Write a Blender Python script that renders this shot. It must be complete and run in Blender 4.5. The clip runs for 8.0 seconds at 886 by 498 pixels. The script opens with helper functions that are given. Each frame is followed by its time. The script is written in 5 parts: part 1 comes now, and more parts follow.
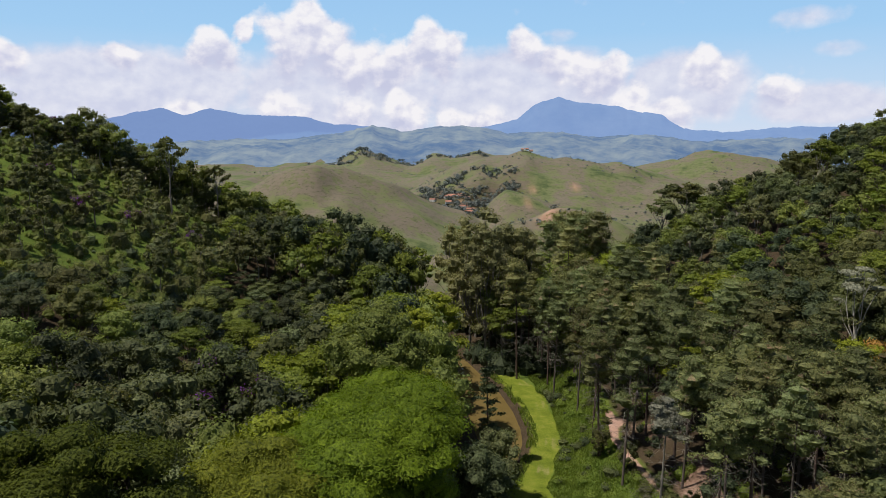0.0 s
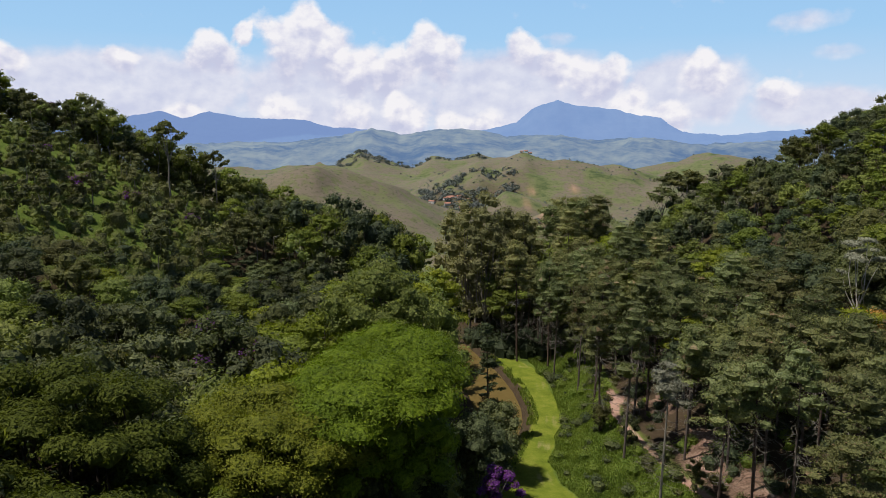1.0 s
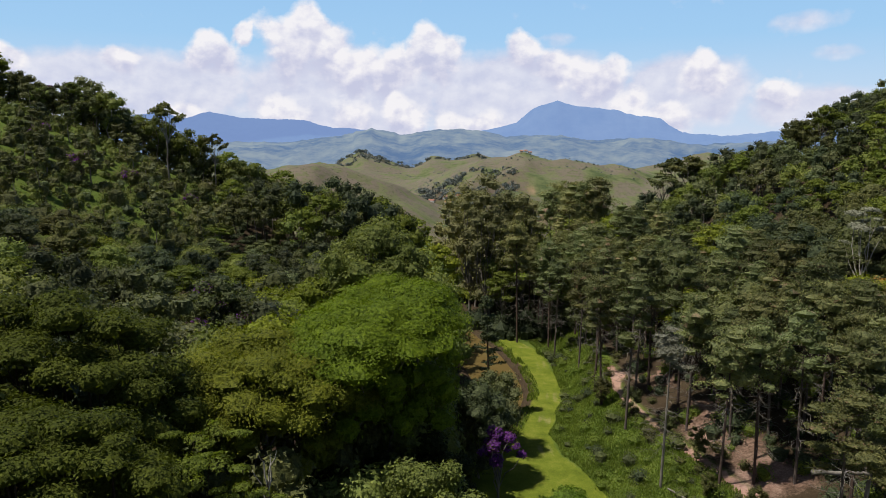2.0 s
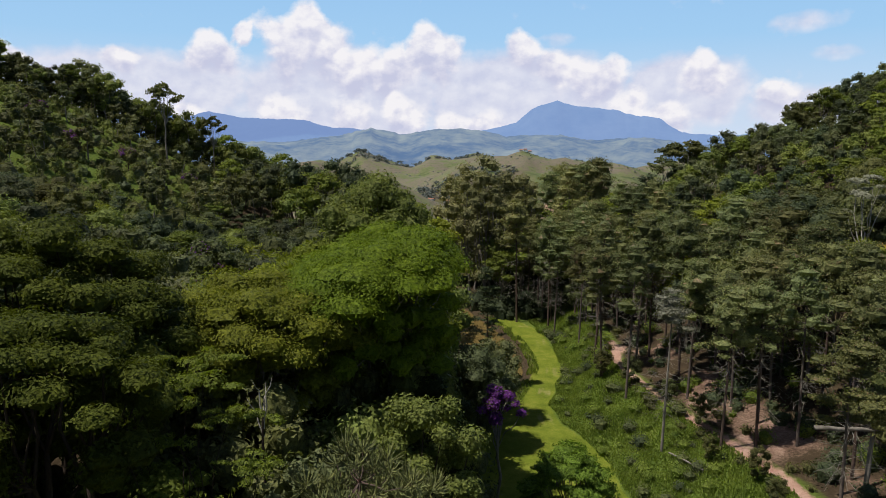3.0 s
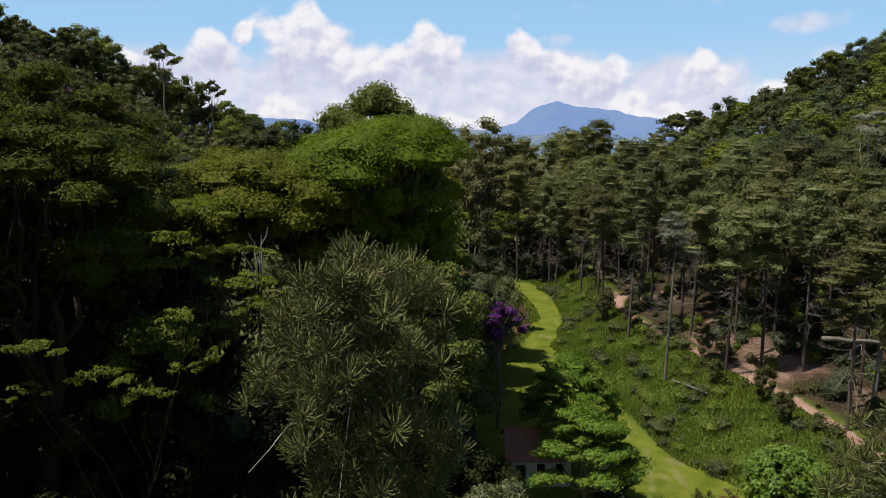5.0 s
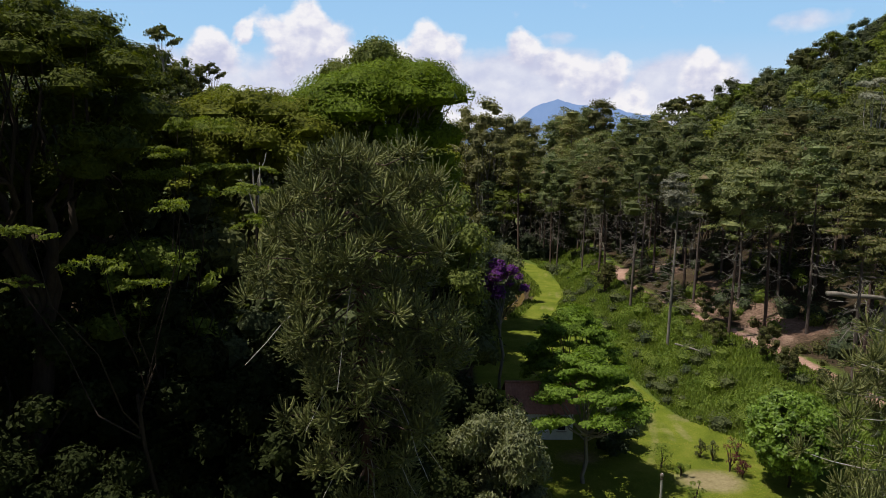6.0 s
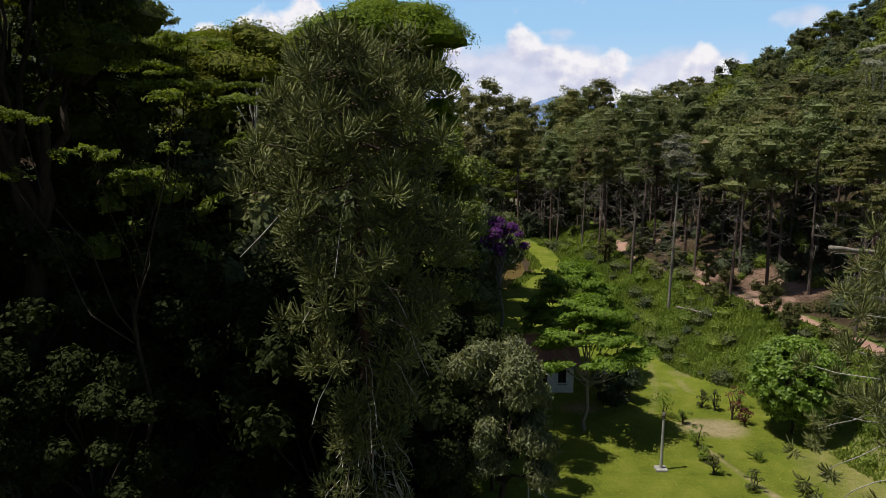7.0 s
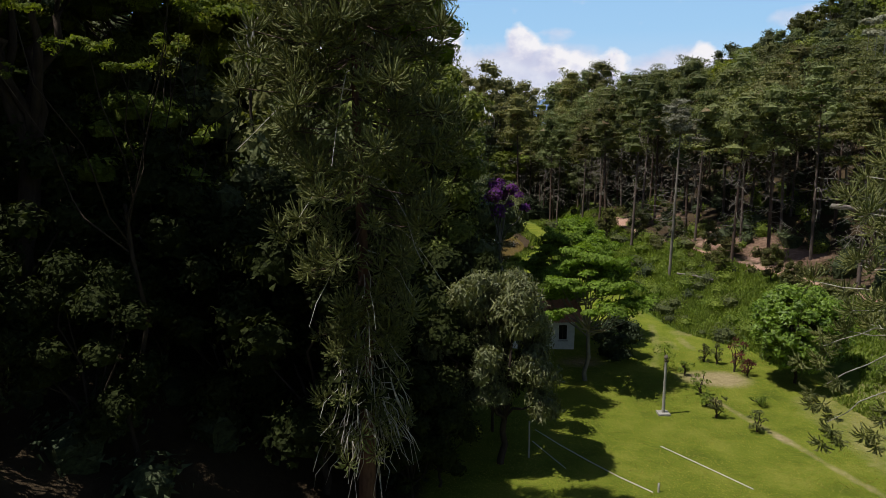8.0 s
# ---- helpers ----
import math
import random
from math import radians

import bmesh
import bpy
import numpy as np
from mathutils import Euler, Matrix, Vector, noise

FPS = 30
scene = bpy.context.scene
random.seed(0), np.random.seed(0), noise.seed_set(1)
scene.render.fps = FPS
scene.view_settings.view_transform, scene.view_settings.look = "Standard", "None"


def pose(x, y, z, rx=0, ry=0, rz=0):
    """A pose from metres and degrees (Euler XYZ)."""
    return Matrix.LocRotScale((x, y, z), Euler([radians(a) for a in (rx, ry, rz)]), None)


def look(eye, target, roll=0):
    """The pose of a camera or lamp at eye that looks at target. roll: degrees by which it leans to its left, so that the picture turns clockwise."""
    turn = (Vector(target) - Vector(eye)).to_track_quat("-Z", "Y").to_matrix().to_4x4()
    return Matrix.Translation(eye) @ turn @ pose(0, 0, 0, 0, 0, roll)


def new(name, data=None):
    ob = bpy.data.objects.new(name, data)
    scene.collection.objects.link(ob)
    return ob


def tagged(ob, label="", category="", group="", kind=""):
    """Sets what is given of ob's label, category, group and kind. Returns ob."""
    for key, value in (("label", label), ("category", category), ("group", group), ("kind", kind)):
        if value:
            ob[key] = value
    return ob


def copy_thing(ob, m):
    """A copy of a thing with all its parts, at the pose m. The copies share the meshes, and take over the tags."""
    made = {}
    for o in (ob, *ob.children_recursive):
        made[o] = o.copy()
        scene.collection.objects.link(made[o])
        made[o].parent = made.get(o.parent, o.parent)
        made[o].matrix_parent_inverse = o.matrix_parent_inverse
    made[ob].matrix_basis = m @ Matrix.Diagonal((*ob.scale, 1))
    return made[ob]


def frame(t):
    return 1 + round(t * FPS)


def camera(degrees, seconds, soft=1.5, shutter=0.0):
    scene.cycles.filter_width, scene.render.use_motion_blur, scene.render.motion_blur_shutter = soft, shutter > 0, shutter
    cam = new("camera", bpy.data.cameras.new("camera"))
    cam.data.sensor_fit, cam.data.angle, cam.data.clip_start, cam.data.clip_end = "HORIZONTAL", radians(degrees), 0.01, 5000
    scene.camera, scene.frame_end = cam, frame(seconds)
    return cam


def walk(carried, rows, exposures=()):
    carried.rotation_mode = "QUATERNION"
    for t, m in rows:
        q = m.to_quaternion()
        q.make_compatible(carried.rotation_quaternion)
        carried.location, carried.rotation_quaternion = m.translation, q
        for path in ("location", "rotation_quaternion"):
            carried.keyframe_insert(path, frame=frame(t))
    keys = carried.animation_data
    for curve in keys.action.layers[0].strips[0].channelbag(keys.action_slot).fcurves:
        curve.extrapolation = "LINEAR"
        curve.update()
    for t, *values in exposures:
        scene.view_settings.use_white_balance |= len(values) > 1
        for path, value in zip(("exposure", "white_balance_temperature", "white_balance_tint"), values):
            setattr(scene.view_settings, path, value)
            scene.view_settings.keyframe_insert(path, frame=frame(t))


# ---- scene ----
cam = camera(64.0, 8.0, soft=0.6)
# seconds, place in metres, then yaw, pitch and lean in degrees
ROWS = [
    (0, 0.001, 0.001, 54.000, 0.000, -10.000, -0.000),
    (0.5, -0.094, -0.081, 51.337, -0.023, -9.822, 0.009),
    (1, -0.141, -0.100, 49.173, -0.077, -9.687, -0.021),
    (1.5, -0.194, -0.068, 46.968, -0.079, -9.626, -0.056),
    (3, -0.112, -0.062, 39.919, -0.116, -9.547, -0.109),
    (3.5, -0.086, -0.160, 37.667, -0.104, -9.508, -0.156),
    (4, -0.122, -0.243, 35.323, -0.112, -9.485, -0.195),
    (4.5, -0.168, -0.275, 33.016, -0.123, -9.425, -0.258),
    (6, -0.172, -0.410, 26.473, -0.063, -9.500, -0.220),
    (6.5, -0.154, -0.451, 24.472, -0.042, -9.627, -0.193),
    (7, -0.151, -0.536, 22.418, -0.102, -9.715, -0.179),
    (7.5, -0.159, -0.617, 20.365, -0.132, -9.766, -0.135),
    (8, -0.140, -0.680, 18.500, -0.154, -9.670, -0.081),
]
walk(cam, [(t, pose(x, y, z, 90 + pitch, lean, yaw)) for t, x, y, z, yaw, pitch, lean in ROWS])

# ---- world, sun ----
SUN_EL, SUN_AZ = 65.0, -103.0  # degrees above the horizon; compass way to the sun, from +y towards +x
world = bpy.data.worlds.new("world")
scene.world = world
world.use_nodes = True
wn = world.node_tree.nodes
sky = wn.new("ShaderNodeTexSky")
sky.sky_type = "NISHITA"
sky.sun_disc = False
sky.sun_elevation = radians(SUN_EL)
sky.sun_rotation = radians(SUN_AZ)
sky.air_density, sky.dust_density, sky.ozone_density = 1.0, 0.6, 1.2
wn["Background"].inputs["Strength"].default_value = 0.070
world.node_tree.links.new(sky.outputs["Color"], wn["Background"].inputs["Color"])

sun_data = bpy.data.lights.new("sun", "SUN")
sun_data.energy, sun_data.angle, sun_data.color = 5.0, radians(0.5), (1.0, 0.95, 0.86)
sun = new("sun", sun_data)
el, az = radians(SUN_EL), radians(SUN_AZ)
SUN_WAY = Vector((math.sin(az) * math.cos(el), math.cos(az) * math.cos(el), math.sin(el)))
sun.matrix_world = look(SUN_WAY * 100, (0, 0, 0))


# ---- materials ----
class Nodes:
    """A short hand for a material's node tree."""

    def __init__(self, name):
        self.mat = bpy.data.materials.new(name)
        self.mat.use_nodes = True
        self.tree = self.mat.node_tree
        self.bsdf = self.tree.nodes["Principled BSDF"]
        self.out = self.tree.nodes["Material Output"]

    def add(self, kind, **values):
        n = self.tree.nodes.new(kind)
        for k, v in values.items():
            n.inputs[k.replace("_", " ")].default_value = v
        return n

    def link(self, a, b):
        self.tree.links.new(a, b)

    def place(self):
        return self.add("ShaderNodeTexCoord").outputs["Object"]

    def world_place(self):
        return self.add("ShaderNodeNewGeometry").outputs["Position"]

    def noise(self, scale, detail=4.0, where=None, rough=0.6):
        n = self.add("ShaderNodeTexNoise", Scale=scale, Detail=detail, Roughness=rough)
        self.link(where or self.place(), n.inputs["Vector"])
        return n.outputs["Fac"]

    def ramp(self, fac, stops):
        r = self.add("ShaderNodeValToRGB")
        e = r.color_ramp.elements
        e[0].position, e[0].color = stops[0][0], (*stops[0][1], 1)
        e[1].position, e[1].color = stops[-1][0], (*stops[-1][1], 1)
        for p, c in stops[1:-1]:
            e.new(p).color = (*c, 1)
        self.link(fac, r.inputs["Fac"])
        return r.outputs["Color"]

    def math(self, op, a, b=None, clamp=False):
        n = self.add("ShaderNodeMath")
        n.operation, n.use_clamp = op, clamp
        for k, v in ((0, a), (1, b)):
            if v is None:
                continue
            if isinstance(v, (int, float)):
                n.inputs[k].default_value = v
            else:
                self.link(v, n.inputs[k])
        return n.outputs[0]

    def mix(self, fac, a, b, blend="MIX"):
        n = self.add("ShaderNodeMix")
        n.data_type, n.blend_type = "RGBA", blend
        for k, v in ((0, fac), (6, a), (7, b)):
            if isinstance(v, (int, float)):
                n.inputs[k].default_value = v
            elif isinstance(v, tuple):
                n.inputs[k].default_value = (*v, 1)
            else:
                self.link(v, n.inputs[k])
        return n.outputs[2]

    def attribute(self, name):
        n = self.add("ShaderNodeAttribute")
        n.attribute_name = name
        return n.outputs["Fac"]

    def bump(self, height, strength=0.4, distance=0.05):
        n = self.add("ShaderNodeBump", Strength=strength, Distance=distance)
        self.link(height, n.inputs["Height"])
        self.link(n.outputs["Normal"], self.bsdf.inputs["Normal"])

    def finish(self, colour, rough=0.8, specular=0.3, metal=0.0):
        if isinstance(colour, tuple):
            self.bsdf.inputs["Base Color"].default_value = (*colour, 1)
        else:
            self.link(colour, self.bsdf.inputs["Base Color"])
        self.bsdf.inputs["Roughness"].default_value = rough
        self.bsdf.inputs["Specular IOR Level"].default_value = specular
        self.bsdf.inputs["Metallic"].default_value = metal
        return self.mat


def leaf_material(name, dark, light, through_light=0.3, tree_shift=0.35, patch=0.25, gloss=0.16, rough=0.6, accent=None, gap_scale=4.0, vary=1.0):
    """Leaves: their colour differs from leaf to leaf, patch to patch and tree to tree; some light passes through."""
    m = Nodes(name)
    leaf = m.add("ShaderNodeNewGeometry").outputs["Random Per Island"]
    tree = m.add("ShaderNodeObjectInfo").outputs["Random"]
    patches = m.noise(patch, 2.0)
    fac = m.math("ADD", m.math("MULTIPLY", leaf, 0.40), m.math("MULTIPLY", patches, 1.0))
    fac = m.math("SUBTRACT", fac, 0.22)
    dark, light = (tuple(c * k for c, k in zip(v, (1.86, 1.32, 2.5))) for v in (dark, light))
    colour = m.ramp(fac, [(0.0, dark), (1.0, light)])
    if accent:
        colour = m.mix(m.math("GREATER_THAN", leaf, accent[1]), colour, accent[0])
    warm = m.mix(tree, (1.28, 0.94, 0.75), (0.74, 0.98, 1.12))
    colour = m.mix(tree_shift, colour, m.mix(1.0, colour, warm, "MULTIPLY"))
    bright = m.math("ADD", 1.0 - 0.28 * vary, m.math("MULTIPLY", m.math("FRACT", m.math("MULTIPLY", tree, 7.13)), 0.6 * vary))
    grey = m.add("ShaderNodeCombineColor")
    for k in range(3):
        m.link(bright, grey.inputs[k])
    colour = m.mix(1.0, colour, grey.outputs[0], "MULTIPLY")
    # fine light and dark noise, painted for the shade in gaps between leaves
    sprays = m.noise(gap_scale, 3.0, None, 0.7)
    colour = m.mix(1.0, colour, m.ramp(sprays, [(0.32, (0.45, 0.45, 0.45)), (0.5, (1, 1, 1)), (0.68, (1.45, 1.4, 1.3))]), "MULTIPLY")
    m.bump(sprays, 1.0, 0.5 / gap_scale)
    m.finish(colour, rough, gloss)
    tr = m.add("ShaderNodeBsdfTranslucent")
    m.link(m.mix(1.0, colour, (1.25, 1.3, 0.5), "MULTIPLY"), tr.inputs["Color"])
    mixer = m.add("ShaderNodeMixShader", Fac=through_light)
    m.link(m.bsdf.outputs[0], mixer.inputs[1])
    m.link(tr.outputs[0], mixer.inputs[2])
    m.link(mixer.outputs[0], m.out.inputs["Surface"])
    return m.mat


def bark_material(name, dark, light, scale=6.0):
    m = Nodes(name)
    p = m.place()
    mp = m.add("ShaderNodeMapping")
    mp.inputs["Scale"].default_value = (1, 1, 0.2)
    m.link(p, mp.inputs["Vector"])
    n = m.noise(scale, 6.0, mp.outputs[0], 0.7)
    big = m.noise(0.5, 2.0)
    colour = m.ramp(m.math("ADD", m.math("MULTIPLY", n, 0.7), m.math("MULTIPLY", big, 0.3)), [(0.3, dark), (0.7, light)])
    m.bump(n, 0.8, 0.04)
    return m.finish(colour, 0.9, 0.15)


LEAF_MIX = leaf_material("leaf_mixed", (0.022, 0.042, 0.010), (0.085, 0.125, 0.022))
LEAF_DEEP = leaf_material("leaf_deep", (0.014, 0.032, 0.010), (0.055, 0.090, 0.022))
LEAF_OLIVE = leaf_material("leaf_olive", (0.033, 0.056, 0.013), (0.098, 0.148, 0.034))
LEAF_PALE = leaf_material("leaf_pale", (0.040, 0.080, 0.009), (0.116, 0.182, 0.024), tree_shift=0.2)
LEAF_DOME = leaf_material("leaf_dome", (0.036, 0.070, 0.006), (0.105, 0.175, 0.014), tree_shift=0.15)
# deep forest shade is put into this very dark leaf colour
LEAF_PAINTED_SHADE = leaf_material("leaf_shade", (0.009, 0.018, 0.003), (0.022, 0.038, 0.006), 0.15, 0.0, gloss=0.05, vary=0.0)
LEAF_BIG_DOME = leaf_material("leaf_big_dome", (0.038, 0.085, 0.002), (0.092, 0.174, 0.005), tree_shift=0.0, vary=0.0)
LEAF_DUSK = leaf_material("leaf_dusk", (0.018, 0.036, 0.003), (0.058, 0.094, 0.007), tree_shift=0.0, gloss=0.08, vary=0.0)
LEAF_PLATE = leaf_material("leaf_plate", (0.050, 0.098, 0.008), (0.120, 0.200, 0.018), 0.45, 0.0, 0.5, vary=0.0)
LEAF_YELLOW = leaf_material("leaf_yellow_green", (0.052, 0.092, 0.004), (0.130, 0.204, 0.010), tree_shift=0.15)
LEAF_PINE = leaf_material("leaf_pine", (0.034, 0.062, 0.014), (0.124, 0.182, 0.038), 0.3, 0.36, accent=((0.20, 0.15, 0.09), 0.965), vary=1.5)
LEAF_ARAUCARIA = leaf_material("leaf_araucaria", (0.042, 0.076, 0.014), (0.134, 0.192, 0.034), 0.10, 0.0, 0.5, 0.25, 0.55, gap_scale=5.0, vary=0.0)
LEAF_MANGO = leaf_material("leaf_mango", (0.044, 0.078, 0.018), (0.118, 0.168, 0.040), 0.2, 0.0, 0.6, 0.35, 0.45, vary=0.0)
LEAF_FRESH = leaf_material("leaf_fresh", (0.060, 0.130, 0.010), (0.125, 0.260, 0.022), 0.45, 0.0, 0.5, vary=0.0)
LEAF_BUSH = leaf_material("leaf_bush", (0.034, 0.092, 0.006), (0.135, 0.275, 0.020), 0.35, 0.0, 0.5, 0.5, 0.38, vary=0.0)
LEAF_RED = leaf_material("leaf_red", (0.030, 0.014, 0.009), (0.085, 0.032, 0.018), 0.2)
LEAF_PURPLE = leaf_material("petal_purple", (0.040, 0.014, 0.048), (0.115, 0.046, 0.130), 0.3, 0.1, accent=((0.10, 0.10, 0.03), 0.84))
LEAF_ORANGE = leaf_material("leaf_orange", (0.100, 0.085, 0.010), (0.260, 0.200, 0.030), 0.3, 0.1)
LEAF_EUCALYPT = leaf_material("leaf_eucalypt", (0.052, 0.084, 0.016), (0.140, 0.182, 0.046), tree_shift=0.1)
LEAF_SILVER = leaf_material("leaf_silver", (0.090, 0.130, 0.048), (0.170, 0.240, 0.095), 0.2, 0.0, vary=0.0)
LEAF_DRY = leaf_material("leaf_dry", (0.060, 0.084, 0.032), (0.118, 0.164, 0.066), 0.15, 0.0, vary=0.0)
LEAF_WEED = leaf_material("leaf_weed", (0.046, 0.110, 0.010), (0.150, 0.250, 0.028), 0.5, 0.0, 0.22, vary=0.0)
GRASS_TUFT = leaf_material("grass_tuft", (0.085, 0.116, 0.013), (0.165, 0.200, 0.030), 0.5, 0.0, 0.4)
LEAF_SLOPE = leaf_material("leaf_slope", (0.034, 0.068, 0.008), (0.120, 0.185, 0.024), 0.3, 0.0, 0.05, vary=0.0)
# paler and bluer than near leaves: distance haze put into the colour
LEAF_FAR_HAZE = leaf_material("leaf_far", (0.034, 0.062, 0.032), (0.078, 0.116, 0.056), 0.1, 0.1, 0.01, gap_scale=0.4)
BARK_BROWN = bark_material("bark_brown", (0.045, 0.030, 0.024), (0.150, 0.105, 0.085))
BARK_PINE = bark_material("bark_pine", (0.060, 0.046, 0.040), (0.190, 0.150, 0.130))
BARK_GREY = bark_material("bark_grey", (0.110, 0.095, 0.080), (0.300, 0.270, 0.230))
BARK_PALE = bark_material("bark_pale", (0.260, 0.230, 0.190), (0.560, 0.520, 0.460))
BARK_RED = bark_material("bark_red", (0.050, 0.026, 0.018), (0.190, 0.100, 0.070))
BARK_DARK = bark_material("bark_dark", (0.018, 0.013, 0.010), (0.075, 0.055, 0.042))


def ground_material():
    m = Nodes("ground_soil_grass")
    p = m.world_place()
    fine, mid, big = m.noise(3.0, 6.0, p, 0.7), m.noise(0.35, 7.0, p, 0.68), m.noise(0.05, 4.0, p)
    tiny = m.noise(14.0, 4.0, p, 0.7)
    mixed = m.math("ADD", m.math("MULTIPLY", fine, 0.45), m.math("MULTIPLY", mid, 0.55))
    litter = m.ramp(mixed, [(0.3, (0.030, 0.020, 0.013)), (0.55, (0.062, 0.044, 0.026)), (0.75, (0.085, 0.082, 0.030))])
    lawn = m.ramp(m.math("ADD", m.math("MULTIPLY", mid, 0.6), m.math("MULTIPLY", tiny, 0.4)),
                  [(0.34, (0.062, 0.090, 0.010)), (0.5, (0.135, 0.166, 0.017)), (0.66, (0.225, 0.228, 0.042))])
    rough = m.ramp(mixed, [(0.3, (0.050, 0.085, 0.014)), (0.55, (0.105, 0.142, 0.024)), (0.75, (0.200, 0.195, 0.060))])
    dirt = m.ramp(mixed, [(0.3, (0.210, 0.105, 0.075)), (0.52, (0.380, 0.235, 0.180)), (0.72, (0.520, 0.370, 0.300))])
    straw = m.ramp(mixed, [(0.3, (0.160, 0.130, 0.055)), (0.6, (0.330, 0.270, 0.150)), (0.8, (0.440, 0.370, 0.230))])
    n3, n4 = m.noise(0.011, 5.0, p, 0.65), m.noise(0.09, 5.0, p, 0.7)
    n5 = m.noise(0.028, 4.0, p, 0.6)
    grazed = m.math("ADD", m.math("MULTIPLY", n3, 0.55), m.math("ADD", m.math("MULTIPLY", n5, 0.30), m.math("MULTIPLY", n4, 0.15)))
    pasture = m.ramp(grazed, [(0.36, (0.050, 0.070, 0.026)), (0.43, (0.104, 0.122, 0.048)), (0.475, (0.136, 0.142, 0.066)), (0.51, (0.136, 0.120, 0.078)), (0.55, (0.158, 0.126, 0.098)), (0.59, (0.122, 0.128, 0.060)), (0.66, (0.166, 0.132, 0.104))])
    lift = m.add("ShaderNodeSeparateXYZ")
    m.link(p, lift.inputs[0])
    tread = m.math("SINE", m.math("ADD", m.math("MULTIPLY", lift.outputs["Z"], 1.1), m.math("MULTIPLY", n4, 16.0)))
    pasture = m.mix(m.math("MULTIPLY", m.math("MULTIPLY", m.math("GREATER_THAN", tread, 0.6), m.math("GREATER_THAN", n5, 0.5)), 0.20), pasture, (0.060, 0.066, 0.030))
    scrub = m.ramp(m.noise(0.16, 5.0, p, 0.75), [(0.56, (0, 0, 0)), (0.64, (1, 1, 1))])
    pasture = m.mix(m.math("MULTIPLY", scrub, 0.75), pasture, (0.040, 0.058, 0.024))
    bare = m.ramp(n4, [(0.3, (0.300, 0.150, 0.095)), (0.7, (0.480, 0.290, 0.210))])

    def edge(name):
        a = m.attribute(name)
        e = m.math("ADD", a, m.math("MULTIPLY", m.math("SUBTRACT", mixed, 0.5), 0.7))
        return m.math("MULTIPLY", m.math("SUBTRACT", e, 0.32), 2.8, True)

    colour = m.mix(edge("rough"), litter, rough)
    colour = m.mix(edge("lawn"), colour, lawn)
    colour = m.mix(edge("straw"), colour, straw)
    colour = m.mix(edge("dirt"), colour, dirt)
    colour = m.mix(m.attribute("pasture"), colour, pasture)
    colour = m.mix(m.attribute("bare"), colour, bare)
    m.bump(m.math("ADD", fine, m.math("MULTIPLY", tiny, 0.6)), 0.9, 0.12)
    return m.finish(colour, 0.95, 0.1)


GROUND = ground_material()


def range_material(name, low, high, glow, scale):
    """Distant mountains; the blue haze of the air is painted in as emission."""
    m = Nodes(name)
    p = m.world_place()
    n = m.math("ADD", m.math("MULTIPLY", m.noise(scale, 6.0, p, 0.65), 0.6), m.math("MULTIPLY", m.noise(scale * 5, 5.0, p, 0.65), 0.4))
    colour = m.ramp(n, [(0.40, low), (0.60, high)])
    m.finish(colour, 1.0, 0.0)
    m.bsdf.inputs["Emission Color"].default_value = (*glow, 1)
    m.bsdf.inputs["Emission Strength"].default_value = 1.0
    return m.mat


